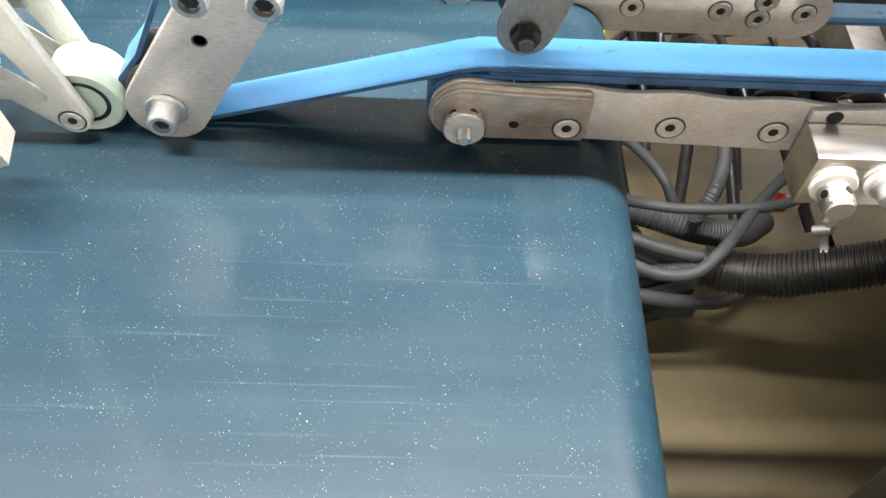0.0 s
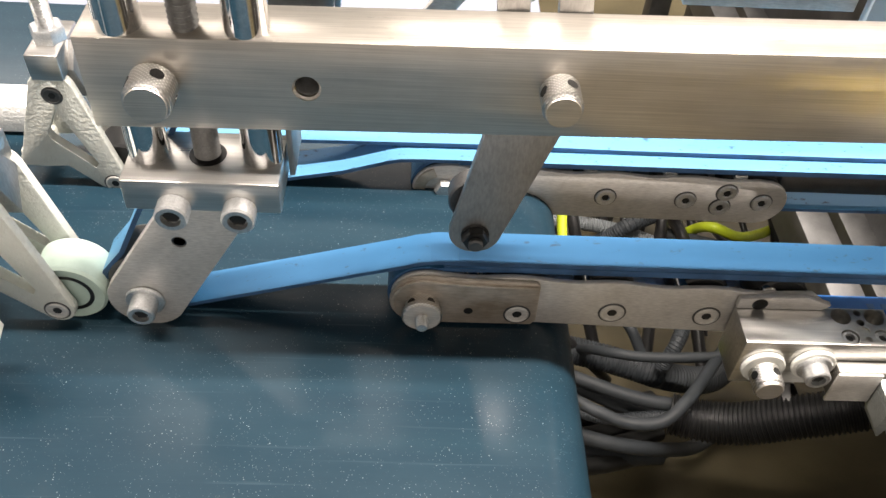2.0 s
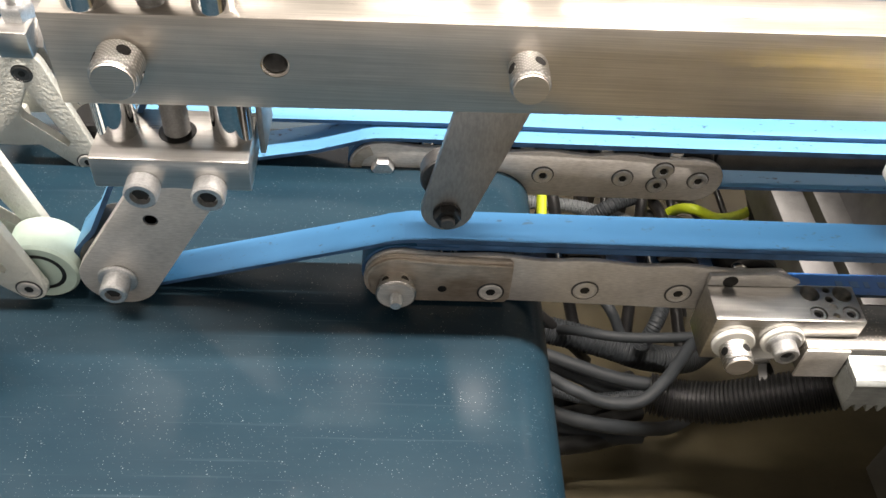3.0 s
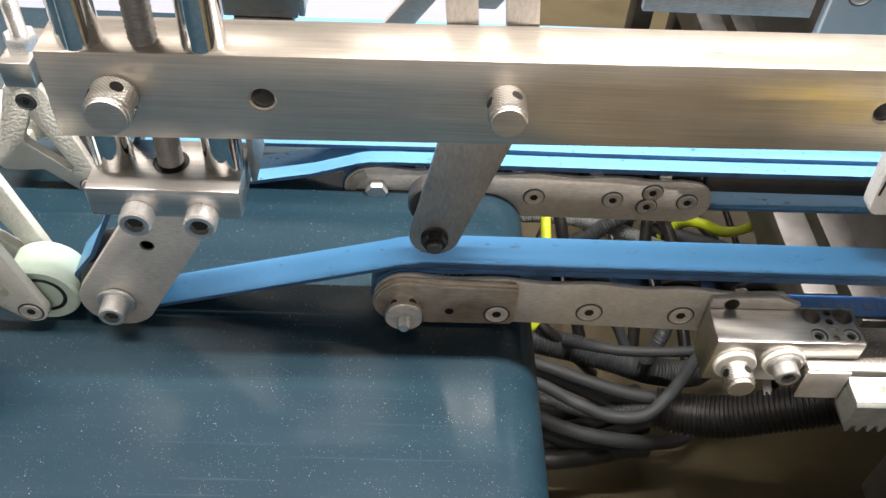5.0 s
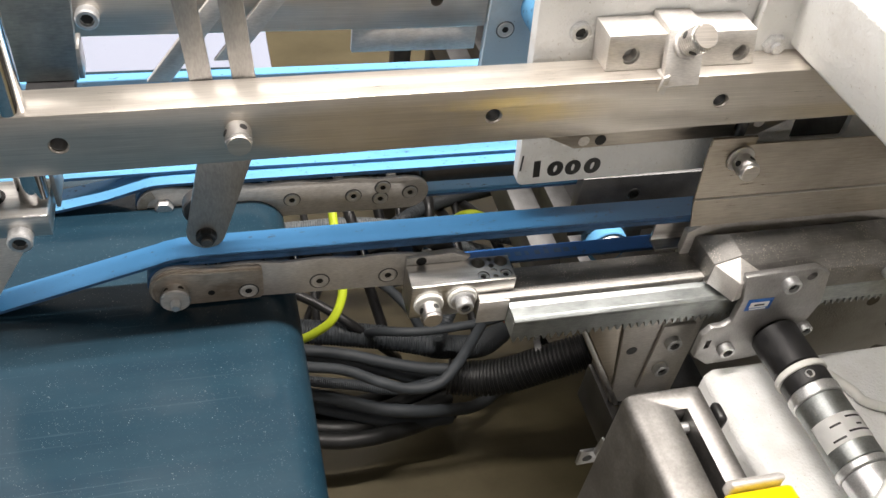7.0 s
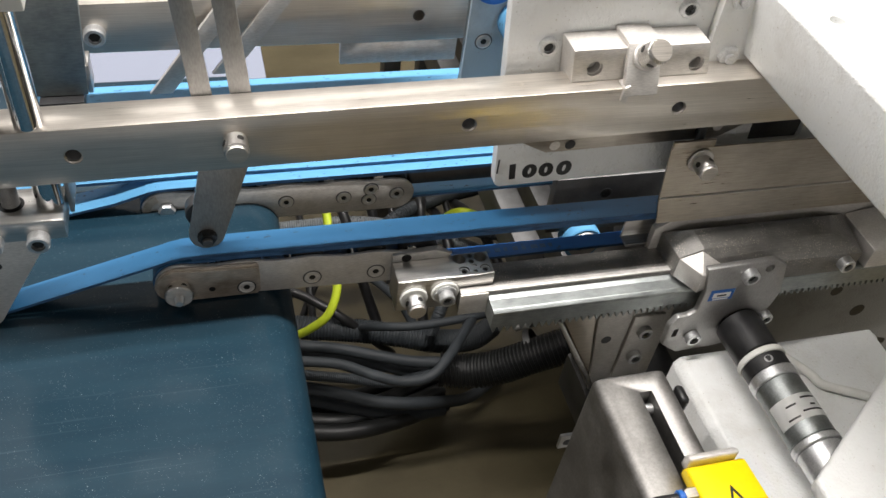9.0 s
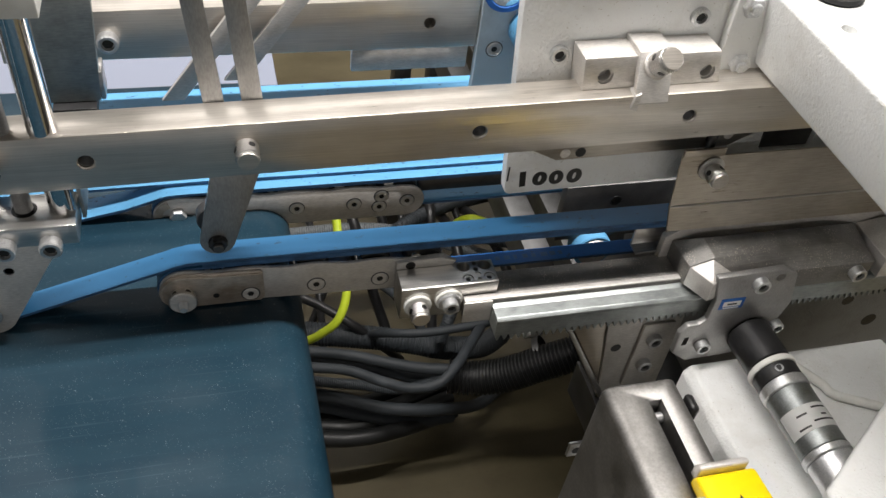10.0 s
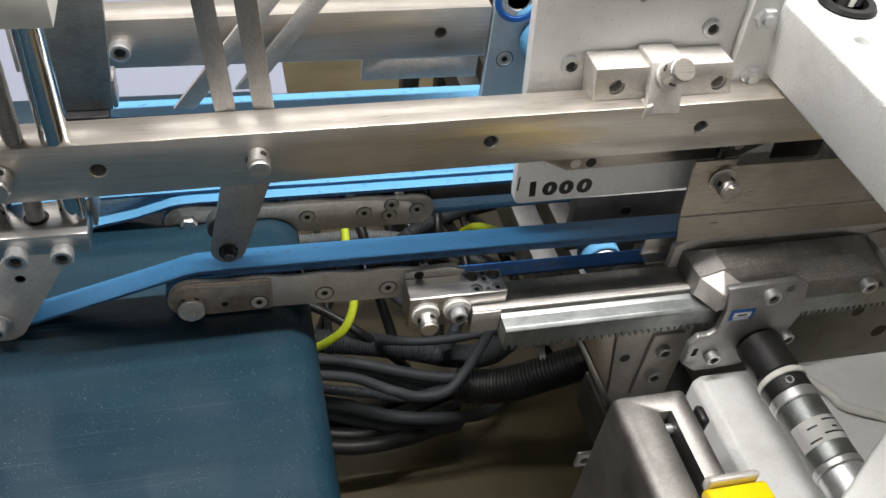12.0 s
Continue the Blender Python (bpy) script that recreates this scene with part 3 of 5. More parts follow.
    part("top_step", prism([(0.1610, 0.9812), (0.2060, 0.9812), (0.2100, 0.9850), (0.1960, 0.9905), (0.1610, 0.9885)], 0.3020, 0.3053, "y", 0.0005), PLATE, t)
    part("washer", rod((0.1745, 0.280, 0.9630), NEAR, 0.003, 0.0112), NYLON, t, "pale plastic washer")
    knob(t, 0.1745, 0.277, 0.9625, 0.0078, 0.0130)
    part("washer", rod((0.1998, 0.280, 0.9660), NEAR, 0.003, 0.0112), NYLON, t, "pale plastic washer")
    part("washer", rod((0.1998, 0.277, 0.9660), NEAR, 0.0016, 0.0092), ZINC, t)
    socket_screw(t, 0.1998, 0.2754, 0.9655, 0.0064, 0.0070)
    # rail and rack
    part("rail_end", box(0.2112, 0.2347, 0.2715, 0.2733, 0.9440, 0.9668, 0.0006), PLATE, t, "plain steel end of the rail")
    part("rail", prism([(0.2735, 0.948), (0.303, 0.948), (0.303, 0.9672), (0.2735, 0.9672)], 0.2115, 0.90, "x", 0.0008), DUSTY, t, "long flat steel rail dusted with crumbs")
    part("rail_edge", box(0.2118, 0.90, 0.2732, 0.2785, 0.9660, 0.9677, 0.0003), PLATE, t, "bright edge strip of the rail")
    tooth, pitch, x0, x1 = 0.0060, 0.0061, 0.2350, 0.90
    base = 0.9415
    pts = [(x0, 0.9560), (x0, base)]
    n = int((x1 - x0) / pitch)
    for i in range(n):
        a = x0 + 0.0006 + i * pitch
        pts += [(a, base), (a + pitch * 0.30, base - tooth), (a + pitch * 0.46, base - tooth), (a + pitch * 0.76, base)]
    pts += [(x1, base), (x1, 0.9560)]
    part("rack", prism(pts, 0.2562, 0.2733, "y", 0), GALV, t, "zinc-plated toothed rack", False)
    part("rack_cap", prism([(0.2560, 0.9562), (0.2733, 0.9562), (0.2733, 0.9622), (0.2690, 0.9606), (0.2590, 0.9606), (0.2560, 0.9588)], 0.2350, 0.90, "x", 0.0004), GALV, t)
    # belt round the nose
    loop = [(0.03, 0.9785 + 0.0190)] + arc(cx, 0.9785, 0.0190, 90, 262, 20) + [(0.02, 0.9610)]
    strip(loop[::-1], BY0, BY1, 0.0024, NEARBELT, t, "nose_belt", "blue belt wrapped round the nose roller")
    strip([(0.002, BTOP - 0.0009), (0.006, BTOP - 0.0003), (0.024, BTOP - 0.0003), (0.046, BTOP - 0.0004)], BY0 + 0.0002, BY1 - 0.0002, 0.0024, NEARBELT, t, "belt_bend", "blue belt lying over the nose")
    return t


def dusty():
    m = metal("dusty_rail_steel", (0.36, 0.35, 0.335), (0.22, 0.212, 0.20), 0.58, (0.05, 1, 1), 1200, 30, 0.08, 0.25, 0.7)
    t = m.node_tree
    b = t.nodes["Principled BSDF"]
    co = t.nodes.new("ShaderNodeTexCoord")
    v = t.nodes.new("ShaderNodeTexVoronoi")
    v.inputs["Scale"].default_value = 620
    t.links.new(co.outputs["Object"], v.inputs["Vector"])
    crumbs = ramp(t, v.outputs["Distance"], [(0.26, (1, 1, 1)), (0.34, (0, 0, 0))])
    patch = ramp(t, grain(t, 45, 6, rough=0.75), [(0.46, (0, 0, 0)), (0.66, (1, 1, 1))])
    mask = mixed(t, 1.0, crumbs, patch, "MULTIPLY")
    old = b.inputs["Base Color"].links[0].from_socket
    t.links.new(mixed(t, mask, old, (0.55, 0.50, 0.42)), b.inputs["Base Color"])
    inv = ramp(t, mask, [(0, (1, 1, 1)), (1, (0, 0, 0))])
    t.links.new(inv, b.inputs["Metallic"])
    return m


DUSTY = dusty()
NEAR_ARM = near_arm()


# ---- far roller arm: slides along x ----
def far_arm():
    t = thing("far_roller_arm", (0.09, 0.41, 0.95), "steel roller arm with wavy edge and ringed screws", "roller arm")
    pts = arc(-0.0065, 0.960, 0.0186, 262, 95, 14)
    for i in range(1, 50):
        x = -0.0065 + (0.190 + 0.0065) * i / 50
        pts.append((x, 0.9783 - 0.004 * i / 50 + 0.0010 * math.cos(2 * math.pi * (x - 0.045) / 0.05)))
    pts += arc(0.1915, 0.9568, 0.0172, 88, -85, 14)
    part("front_plate", prism(pts, 0.409, 0.412, "y", 0.0007), PLATE, t, "ground steel side plate")
    part("back_plate", prism(pts, 0.434, 0.437, "y", 0.0007), PLATE, t)
    part("worn_nose", prism(arc(-0.0065, 0.960, 0.0178, 250, 110, 12) + arc(-0.0065, 0.960, 0.011, 110, 250, 12), 0.4078, 0.4089, "y", 0.0003), WORN, t)
    part("bolt", hexagon((-0.0046, 0.409, 0.9625), NEAR, 0.006, 0.0120), ZINC, t, "hexagon bolt")
    for x, z in ((0.0944, 0.9583), (0.1447, 0.9579), (0.1690, 0.9650), (0.1675, 0.9530), (0.1927, 0.9577)):
        s = part("screw_ring", ring((x, 0.409, z), NEAR, 0.0016, 0.0062, 0.0024, 28), ZINC, t)
        # Black disc again paints the socket's inner shade.
        part("hex_socket", turned((x, 0.4086, z), NEAR, [(0, 0.0023), (0.0009, 0.0023), (0.0009, 0)], 6), RUBBER, s)
        part("groove", ring((x, 0.409, z), NEAR, 0.0004, 0.0070, 0.0061, 28, 0.0001), DARKSTEEL, s)
    for x in (0.0, 0.045, 0.094, 0.143, 0.186):
        part("roller", turned((x, 0.4135, 0.9615), (0, 1, 0), [(0, 0.005), (0, 0.0165), (0.001, 0.0175), (0.0195, 0.0175), (0.0205, 0.0165), (0.0205, 0.005)], 32), RUBBER, t, "black rubber roller")
    for x in (0.022, 0.0835, 0.1325, 0.176):
        part("spacer_pin", rod((x, 0.412, 0.974), (0, 1, 0), 0.022, 0.0044), CHROME, t, "bright spacer pin")
    part("tie_bar", box(0.205, 0.40, 0.420, 0.426, 0.957, 0.974, 0.001), DARKSTEEL, t, "dark steel tie bar behind the arm")
    loop = [(0.02, 0.9815)] + arc(-0.0055, 0.961, 0.0205, 90, 262, 18) + [(0.02, 0.9425)]
    strip(loop[::-1], 0.4125, 0.4335, 0.0024, SKYBELT, t, "nose_belt", "blue belt wrapped round the nose roller")
    return t


FAR_ARM = far_arm()

# ---- flat belts ----
def belts():
    t = thing("near_upper_belt", (0.3, 0.32, 1.0), "mid blue flat belt running over the near roller arm", "drive belt", "flat drive belts")
    bend = [(0.016, BTOP), (0.022, BTOP)]
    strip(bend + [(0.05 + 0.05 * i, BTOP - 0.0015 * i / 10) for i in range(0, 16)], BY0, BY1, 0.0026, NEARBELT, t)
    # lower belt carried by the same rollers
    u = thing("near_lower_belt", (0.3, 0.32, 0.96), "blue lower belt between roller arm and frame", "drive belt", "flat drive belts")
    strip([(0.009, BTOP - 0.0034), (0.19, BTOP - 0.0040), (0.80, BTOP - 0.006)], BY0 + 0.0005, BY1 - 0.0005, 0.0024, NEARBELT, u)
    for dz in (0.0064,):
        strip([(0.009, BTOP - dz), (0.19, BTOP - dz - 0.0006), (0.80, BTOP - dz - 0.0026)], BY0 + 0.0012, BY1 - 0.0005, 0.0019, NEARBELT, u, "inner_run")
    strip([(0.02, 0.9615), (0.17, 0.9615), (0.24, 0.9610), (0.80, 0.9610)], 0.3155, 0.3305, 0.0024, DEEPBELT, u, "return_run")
    for k, w in enumerate((0.0040, 0.0050, 0.0030, 0.0045, 0.0035, 0.0060, 0.0050, 0.0030)):
        x = 0.246 + 0.0082 * k
        part("print_bar", box(x, x + w, 0.3205, 0.3250, 0.9611, 0.9613, 0), EDGEBELT, u)
    f = thing("far_upper_belt", (0.3, 0.42, 0.98), "light blue flat belt running over the far roller arm", "drive belt", "flat drive belts")
    strip([(-0.024, 0.9835), (-0.015, 0.9855), (0.0, 0.9860), (0.20, 0.9860), (0.80, 0.990)], 0.406, 0.430, 0.0026, SKYBELT, f)
    strip([(-0.125, 0.9625), (-0.085, 0.9672), (-0.050, 0.9745), (-0.022, 0.9838)], 0.4062, 0.4298, 0.0026, SKYBELT, f, "slanted_run")
    g = thing("far_lower_belt", (0.3, 0.42, 0.945), "light blue return belt below the far roller arm", "drive belt", "flat drive belts")
    strip([(0.02, 0.9835), (0.20, 0.9832), (0.80, 0.987)], 0.4075, 0.4285, 0.0024, SKYBELT, g)
    strip([(0.02, 0.9455), (0.20, 0.9500), (0.80, 0.954)], 0.4125, 0.4335, 0.0024, SKYBELT, g, "return_run")
    h = thing("rear_belt", (0.3, 0.48, 1.03), "light blue flat belt behind the bar", "drive belt", "flat drive belts")
    strip([(-0.11, 1.0290), (0.10, 1.0300), (0.80, 1.034)], 0.470, 0.492, 0.0026, SKYBELT, h)
    k = thing("middle_belt", (0.0, 0.42, 1.0), "light blue flat belt entering beside the slide", "drive belt", "flat drive belts")
    strip([(-0.15, 0.9885), (0.03, 0.9905), (0.12, 0.9895), (0.80, 0.9930)], 0.416, 0.440, 0.0026, SKYBELT, k)


belts()


def slanted_belt():
    """The run from the idler up to the near arm's nose, its upper end at the origin."""
    t = thing("slanted_belt", (0.004, 0.32, BTOP), "mid blue belt rising from the idler to the roller arm", "drive belt", "flat drive belts")
    rise = 0.302
    pts = [(0.004 - 0.145 + 0.0145 * i, BTOP - rise * (0.145 - 0.0145 * i)) for i in range(10)] + [(-0.006, BTOP - 0.0026), (0.004, BTOP - 0.0006), (0.010, BTOP - 0.0006)]
    strip(pts, BY0 + 0.0004, BY1 - 0.0004, 0.0022, NEARBELT, t)
    return t


SLANT = slanted_belt()


def idler_wrap():
    t = thing("idler_belt", (-0.14, 0.32, 0.98), "light blue belt passing round the idler and upwards", "drive belt", "flat drive belts")
    loop = [(-0.108, 1.09), (-0.150, 1.004)] + arc(-0.140, 0.982, 0.0225, 160, 285, 16)
    strip(loop[::-1], 0.3075, 0.3295, 0.0024, SKYBELT, t)


idler_wrap()


# ---- white roller brackets ----
def roller_bracket(top, tread, tread_label):
    """A cast fork with a pale roller, hung on a threaded stud; top: the upper pivot."""
    x, y, z = top
    t = thing("roller_bracket", (x, y, z), "white cast roller fork with " + tread_label, "roller bracket", "white roller forks")
    lx, lz = x + 0.0205, z - 0.0625

    def cheek(y0, y1):
        outer = arc(x, z + 0.002, 0.0125, 20, 170, 9) + [(x - 0.0275, z - 0.040)] + arc(x - 0.0245, z - 0.046, 0.0055, 170, 245, 5) + [(x - 0.016, z - 0.0515), (x - 0.004, z - 0.0505)] + arc(lx, lz, 0.0085, 240, 390, 9)
        hole = [(x - 0.0010, z - 0.0095), (x - 0.0095, z - 0.027), (x - 0.0085, z - 0.0305), (lx - 0.0085, lz + 0.0115), (lx - 0.0065, lz + 0.0150)]
        c = part("cheek", prism(outer, y0, y1, "y", 0.0014), CASTWHITE, t, "rough white cast cheek")
        drilled(c, [prism(hole, y0 - 0.01, y1 + 0.01, "y", 0)])
        return c

    cheek(y, y + 0.006)
    cheek(y + 0.030, y + 0.036)
    part("crosspiece", box(x - 0.032, x - 0.018, y + 0.005, y + 0.031, z - 0.056, z - 0.044, 0.002), CASTWHITE, t)
    r = part("roller", turned((lx + 0.0045, y + 0.0075, z - 0.0580), (0, 1, 0), [(0, 0.0135), (-0.0006, 0.0175), (0.001, 0.0188), (0.020, 0.0188), (0.0215, 0.0175), (0.0215, 0.0135)], 44), tread, t, tread_label)
    part("bearing", turned((lx + 0.0045, y + 0.0082, z - 0.0580), NEAR, [(0, 0.0125), (0.0008, 0.0125), (0.001, 0.0105), (0.0002, 0.0100), (0.0002, 0)], 32), BLACKSTEEL, r)
    flat_screw(t, lx, y, lz, 0.0056)
    flat_screw(t, x, y, z, 0.0050, NEAR, DARKSTEEL)
    part("head_block", box(x - 0.008, x + 0.0095, y - 0.001, y + 0.034, z + 0.010, z + 0.026, 0.0012), BRIGHT, t, "steel head block")
    part("side_lozenge", prism([(y + 0.0075, z + 0.012), (y + 0.018, z + 0.024), (y + 0.0285, z + 0.009), (y + 0.018, z - 0.013)], x + 0.004, x + 0.0125, "x", 0.0006), DULL, t, "grey steel lozenge plate")
    part("nut", hexagon((x + 0.001, y + 0.016, z + 0.026), (0, 0, 1), 0.008, 0.016), ZINC, t)
    turns = []
    for k in range(50):
        turns += [(0.0016 * k, 0.0038), (0.0016 * k + 0.0008, 0.0046)]
    part("threaded_stud", turned((x + 0.001, y + 0.016, z + 0.033), (0, 0, 1), turns, 18), ZINC, t)
    part("hanger", box(x - 0.03, x + 0.02, y + 0.006, y + 0.028, z + 0.113, z + 0.125, 0.001), PLATE, t)
    return t


def side_pieces():
    t = thing("white_side_strip", (-0.5, 0.455, 0.9625), "white painted strip along the conveyor's rear", "guide strip")
    part("strip", box(-0.95, -0.2435, 0.445, 0.468, 0.9625, 0.9835, 0.002), WHITE, t)
    u = thing("white_clamp_nut", (-0.195, 0.25, 1.0), "white painted hexagon clamp nut on a stud", "clamp nut")
    part("nut", turned((-0.2085, 0.262, 0.992), (0.25, -0.45, 1), [(0, 0.012), (0.003, 0.015), (0.034, 0.015), (0.038, 0.011), (0.038, 0)], 6), CASTWHITE, u)
    part("stud", rod((-0.203, 0.245, 1.02), (0.15, -0.3, 1), 0.16, 0.0055), ZINC, u)


side_pieces()
roller_bracket((-0.2035, 0.2935, 1.0375), PALEGREEN, "pale green rubber roller")
roller_bracket((-0.2040, 0.4005, 1.0262), BLACK, "black worn roller")

# ---- far frame ----
def far_beam():
    t = thing("rear_beam", (0.1, 0.46, 1.1), "brushed steel rear beam with a hole and socket screw", "machine bar")
    b = part("beam", prism([(-0.12, 1.088), (0.245, 1.0885), (0.245, 1.134), (-0.12, 1.1285)], 0.450, 0.478, "y", 0.001), BAR, t)
    drilled(b, [turned((0.2040, 0.44, 1.1115), (0, 1, 0), [(0, 0.005), (0.03, 0.005)], 28)])
    part("dark_bore", turned((0.2040, 0.466, 1.1115), NEAR, [(0, 0.0048), (0.0004, 0.0048), (0.0004, 0)], 20), BLACKSTEEL, t)
    socket_screw(t, -0.0440, 0.450, 1.1055, 0.0080, 0.008)
    part("lower_strip", box(0.141, 0.24, 0.452, 0.457, 1.067, 1.0875, 0.0008), PLATE, t)


far_beam()


def rear_plate():
    t = thing("rear_upright", (-0.065, 0.40, 1.13), "blue-grey steel upright plate behind the chrome rods", "machine plate")
    part("plate", prism([(-0.088, 1.086), (-0.050, 1.086), (-0.040, 1.23), (-0.092, 1.23)], 0.400, 0.408, "y", 0.0008), GALV, t)
    part("edge_strip", box(-0.0495, -0.0465, 0.4005, 0.420, 1.087, 1.110, 0.0005), BRIGHT, t)
    part("foot", box(-0.083, -0.053, 0.392, 0.418, 1.078, 1.0855, 0.0008), BLACK, t, "black foot pad")


rear_plate()


def strap():
    t = thing("diagonal_strap", (0.045, 0.44, 1.08), "pair of slanted flat steel straps before the rear beam", "machine strap")
    for shift, low in ((0.0, 1.058), (0.0365, 1.074)):
        run = 0.74 * (low - 1.063)
        part("strap", prism([(-0.007 + shift + run, low), (0.010 + shift + run, low), (0.090 + shift, 1.171), (0.073 + shift, 1.171)], 0.436, 0.440, "y", 0.0006), PLATE, t)


strap()


def grey_bench():
    t = thing("grey_table", (-0.2, 1.25, 0), "grey-blue sheet table behind the machine", "table")
    part("top", box(-1.0, 0.095, 0.625, 1.45, 0.925, 0.94, 0.002), GREYBLUE, t)
    for x in (-0.9, 0.02):
        for y in (0.70, 1.38):
            part("leg", box(x, x + 0.04, y, y + 0.04, 0, 0.925, 0.002), DARKSTEEL, t)


GREYBLUE = paint("grey_blue_sheet", (0.20, 0.22, 0.28), (0.15, 0.165, 0.21), 0.45, 900, 0.1, 0.3)
grey_bench()


def white_frame():
    t = thing("gluing_machine", (0.5, 0.33, 0), "white powder-coated machine side frame with handwritten number", "machine")
    corner = arc(0.247, 1.0395, 0.0055, 180, 270, 5)
    up = [(0.2125, 1.42)] + [(0.2408, 1.045)] + corner + [(0.43, 1.0385), (0.44, 1.02), (1.10, 1.02), (1.10, 1.42)]
    p = part("side_plate", prism(up, 0.322, 0.332, "y", 0.001), WHITE, t, "white textured side plate")
    drilled(p, [prism([(0.4565, 1.0640), (0.4605, 1.0595), (0.5020, 1.0605), (0.5060, 1.0650), (0.5055, 1.0810), (0.4550, 1.0800)], 0.30, 0.36, "y", 0), prism([(0.300, 1.2085), (0.303, 1.2065), (0.331, 1.2205), (0.331, 1.2255), (0.328, 1.226)], 0.30, 0.36, "y", 0)])
    part("window_backing", box(0.4585, 0.5040, 0.3240, 0.349, 1.0615, 1.0790, 0.001), DARKSTEEL, t)
    part("slot_backing", box(0.29, 0.34, 0.338, 0.341, 1.195, 1.235, 0.001), BLACK, t)
    for x, z in ((0.2612, 1.1610), (0.3605, 1.1870)):
        socket_screw(t, x, 0.322, z, 0.0070, 0.004)
    part("screw_head", rod((0.335, 0.322, 1.232), NEAR, 0.004, 0.008), ZINC, t)
    # flange and box arm towards the aisle
    part("flange", prism([(0.3835, 1.143), (0.416, 1.143), (0.416, 1.30), (0.3795, 1.30)], 0.3135, 0.3215, "y", 0.001), WHITE, t)
    for x, z in ((0.3935, 1.1985), (0.3995, 1.1520)):
        n = part("nut", hexagon((x, 0.3135, z), NEAR, 0.005, 0.0145), ZINC, t)
        part("stud", rod((x, 0.309, z), NEAR, 0.003, 0.0042), ZINC, n)
    # Reaches unseen to x 0.84 so it blocks lamp light on the housing.
    arm = prism([(0.4135, 1.150), (0.84, 1.150), (0.84, 1.212), (0.4025, 1.212)], -0.06, 0.3215, "y", 0.004, 3)
    a = part("box_arm", arm, WHITE, t, "white box-section arm")
    drilled(a, [turned((0.4455, 0.3030, 1.25), (0, 0, -1), [(0, 0.0165), (0.05, 0.0165)], 32), turned((0.4285, 0.2575, 1.25), (0, 0, -1), [(0, 0.0055), (0.05, 0.0055)], 24)])
    part("grommet", turned((0.4455, 0.3030, 1.2115), (0, 0, 1), [(0, 0.0125), (0, 0.0185), (0.002, 0.0200), (0.0045, 0.0185), (0.0045, 0.0135), (0, 0.0125)], 36), RUBBER, t, "black rubber grommet")
    for k, (m, r) in enumerate(((BLACK, 0.0042), (NYLON, 0.0036), (BLACK, 0.0036))):
        part("cable", hose([(0.440 + 0.005 * k, 0.300, 1.17), (0.443 + 0.006 * k, 0.305, 1.213), (0.462 + 0.008 * k, 0.318, 1.235), (0.50 + 0.008 * k, 0.319, 1.25)], r), m, t)
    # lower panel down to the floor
    q = part("lower_panel", prism([(0.46, 0.02), (1.10, 0.02), (1.10, 0.945), (0.46, 0.945)], 0.330, 0.342, "y", 0.001), SHADEDPALE, t, "white lower side panel with slots")
    for x, z, r in ((0.708, 0.796, 0.009), (0.662, 0.835, 0.007), (0.62, 0.70, 0.006)):
        part("dark_hole", turned((x, 0.3299, z), NEAR, [(0, r), (0.0002, r), (0.0002, 0)], 20), BLACKSTEEL, t)
    part("slot", prism(arc(0.709, 0.750, 0.0065, 90, 270, 8) + arc(0.775, 0.728, 0.0065, -90, 90, 8), 0.3295, 0.3299, "y", 0), BLACKSTEEL, t)
    socket_screw(t, 0.752, 0.3295, 0.736, 0.0110, 0.006)
    socket_screw(t, 0.756, 0.3299, 0.683, 0.0085, 0.003, NEAR, DULL)
    part("cable_loop", hose([(0.700, 0.326, 0.672), (0.722, 0.322, 0.674), (0.742, 0.320, 0.664), (0.752, 0.322, 0.640), (0.752, 0.326, 0.61)], 0.0032), BLACK, t, "thin black cable loop")
    for x in (0.50, 1.04):
        part("foot", rod((x, 0.336, 0), (0, 0, 1), 0.02, 0.025), RUBBER, t)
    # clamp strip below the bar
    part("clamp_strip", prism([(0.253, 1.0845), (0.274, 1.0735), (0.418, 1.0765), (0.452, 1.0945), (0.452, 1.107), (0.253, 1.1035)], 0.312, 0.3215, "y", 0.0006), SHEET, t, "steel strip with bevelled ends")
    for x, z, m in ((0.2800, 1.0800, PLATE), (0.2925, 1.0800, RUBBER), (0.4005, 1.0850, RUBBER), (0.4155, 1.0875, PLATE)):
        part("strip_hole", turned((x, 0.3119, z), NEAR, [(0, 0.0042), (0.0003, 0.0042), (0.0003, 0)], 20), m, t)
    # holder block on the bar
    h = part("holder_block", prism([(0.2735, 1.1415), (0.3790, 1.1435), (0.3715, 1.1735), (0.2700, 1.1715)], 0.298, 0.3215, "y", 0.001), PLATE, t, "steel holder block with two holes")
    drilled(h, [turned((x, 0.29, 1.1565), (0, 1, 0), [(0, 0.0058), (0.0105, 0.0058), (0.0105, 0.0048), (0.02, 0.0048)], 24) for x in (0.2880, 0.3655)])
    for x in (0.2880, 0.3655):
        part("set_screw", rod((x, 0.312, 1.1565), NEAR, 0.007, 0.0040), DULL, t)
    part("saddle", prism([(0.2885, 1.1385), (0.2845, 1.142), (0.297, 1.176), (0.3215, 1.176), (0.3215, 1.172), (0.301, 1.171)], 0.3085, 0.3335, "x", 0.0006), PLATE, t, "folded clamp saddle")
    part("saddle_lug", prism([(0.3065, 1.1375), (0.3120, 1.1350), (0.3120, 1.1500), (0.3080, 1.1480)], 0.2850, 0.2960, "y", 0.0005), PLATE, t)
    part("knob_collar", ring((0.3213, 0.2935, 1.1668), (0, -0.72, 0.70), 0.0035, 0.0098, 0.0050, 36), PLATE, t)
    knob(t, 0.3213, 0.2915, 1.1688, 0.0086, 0.0195, (0, -0.72, 0.70))
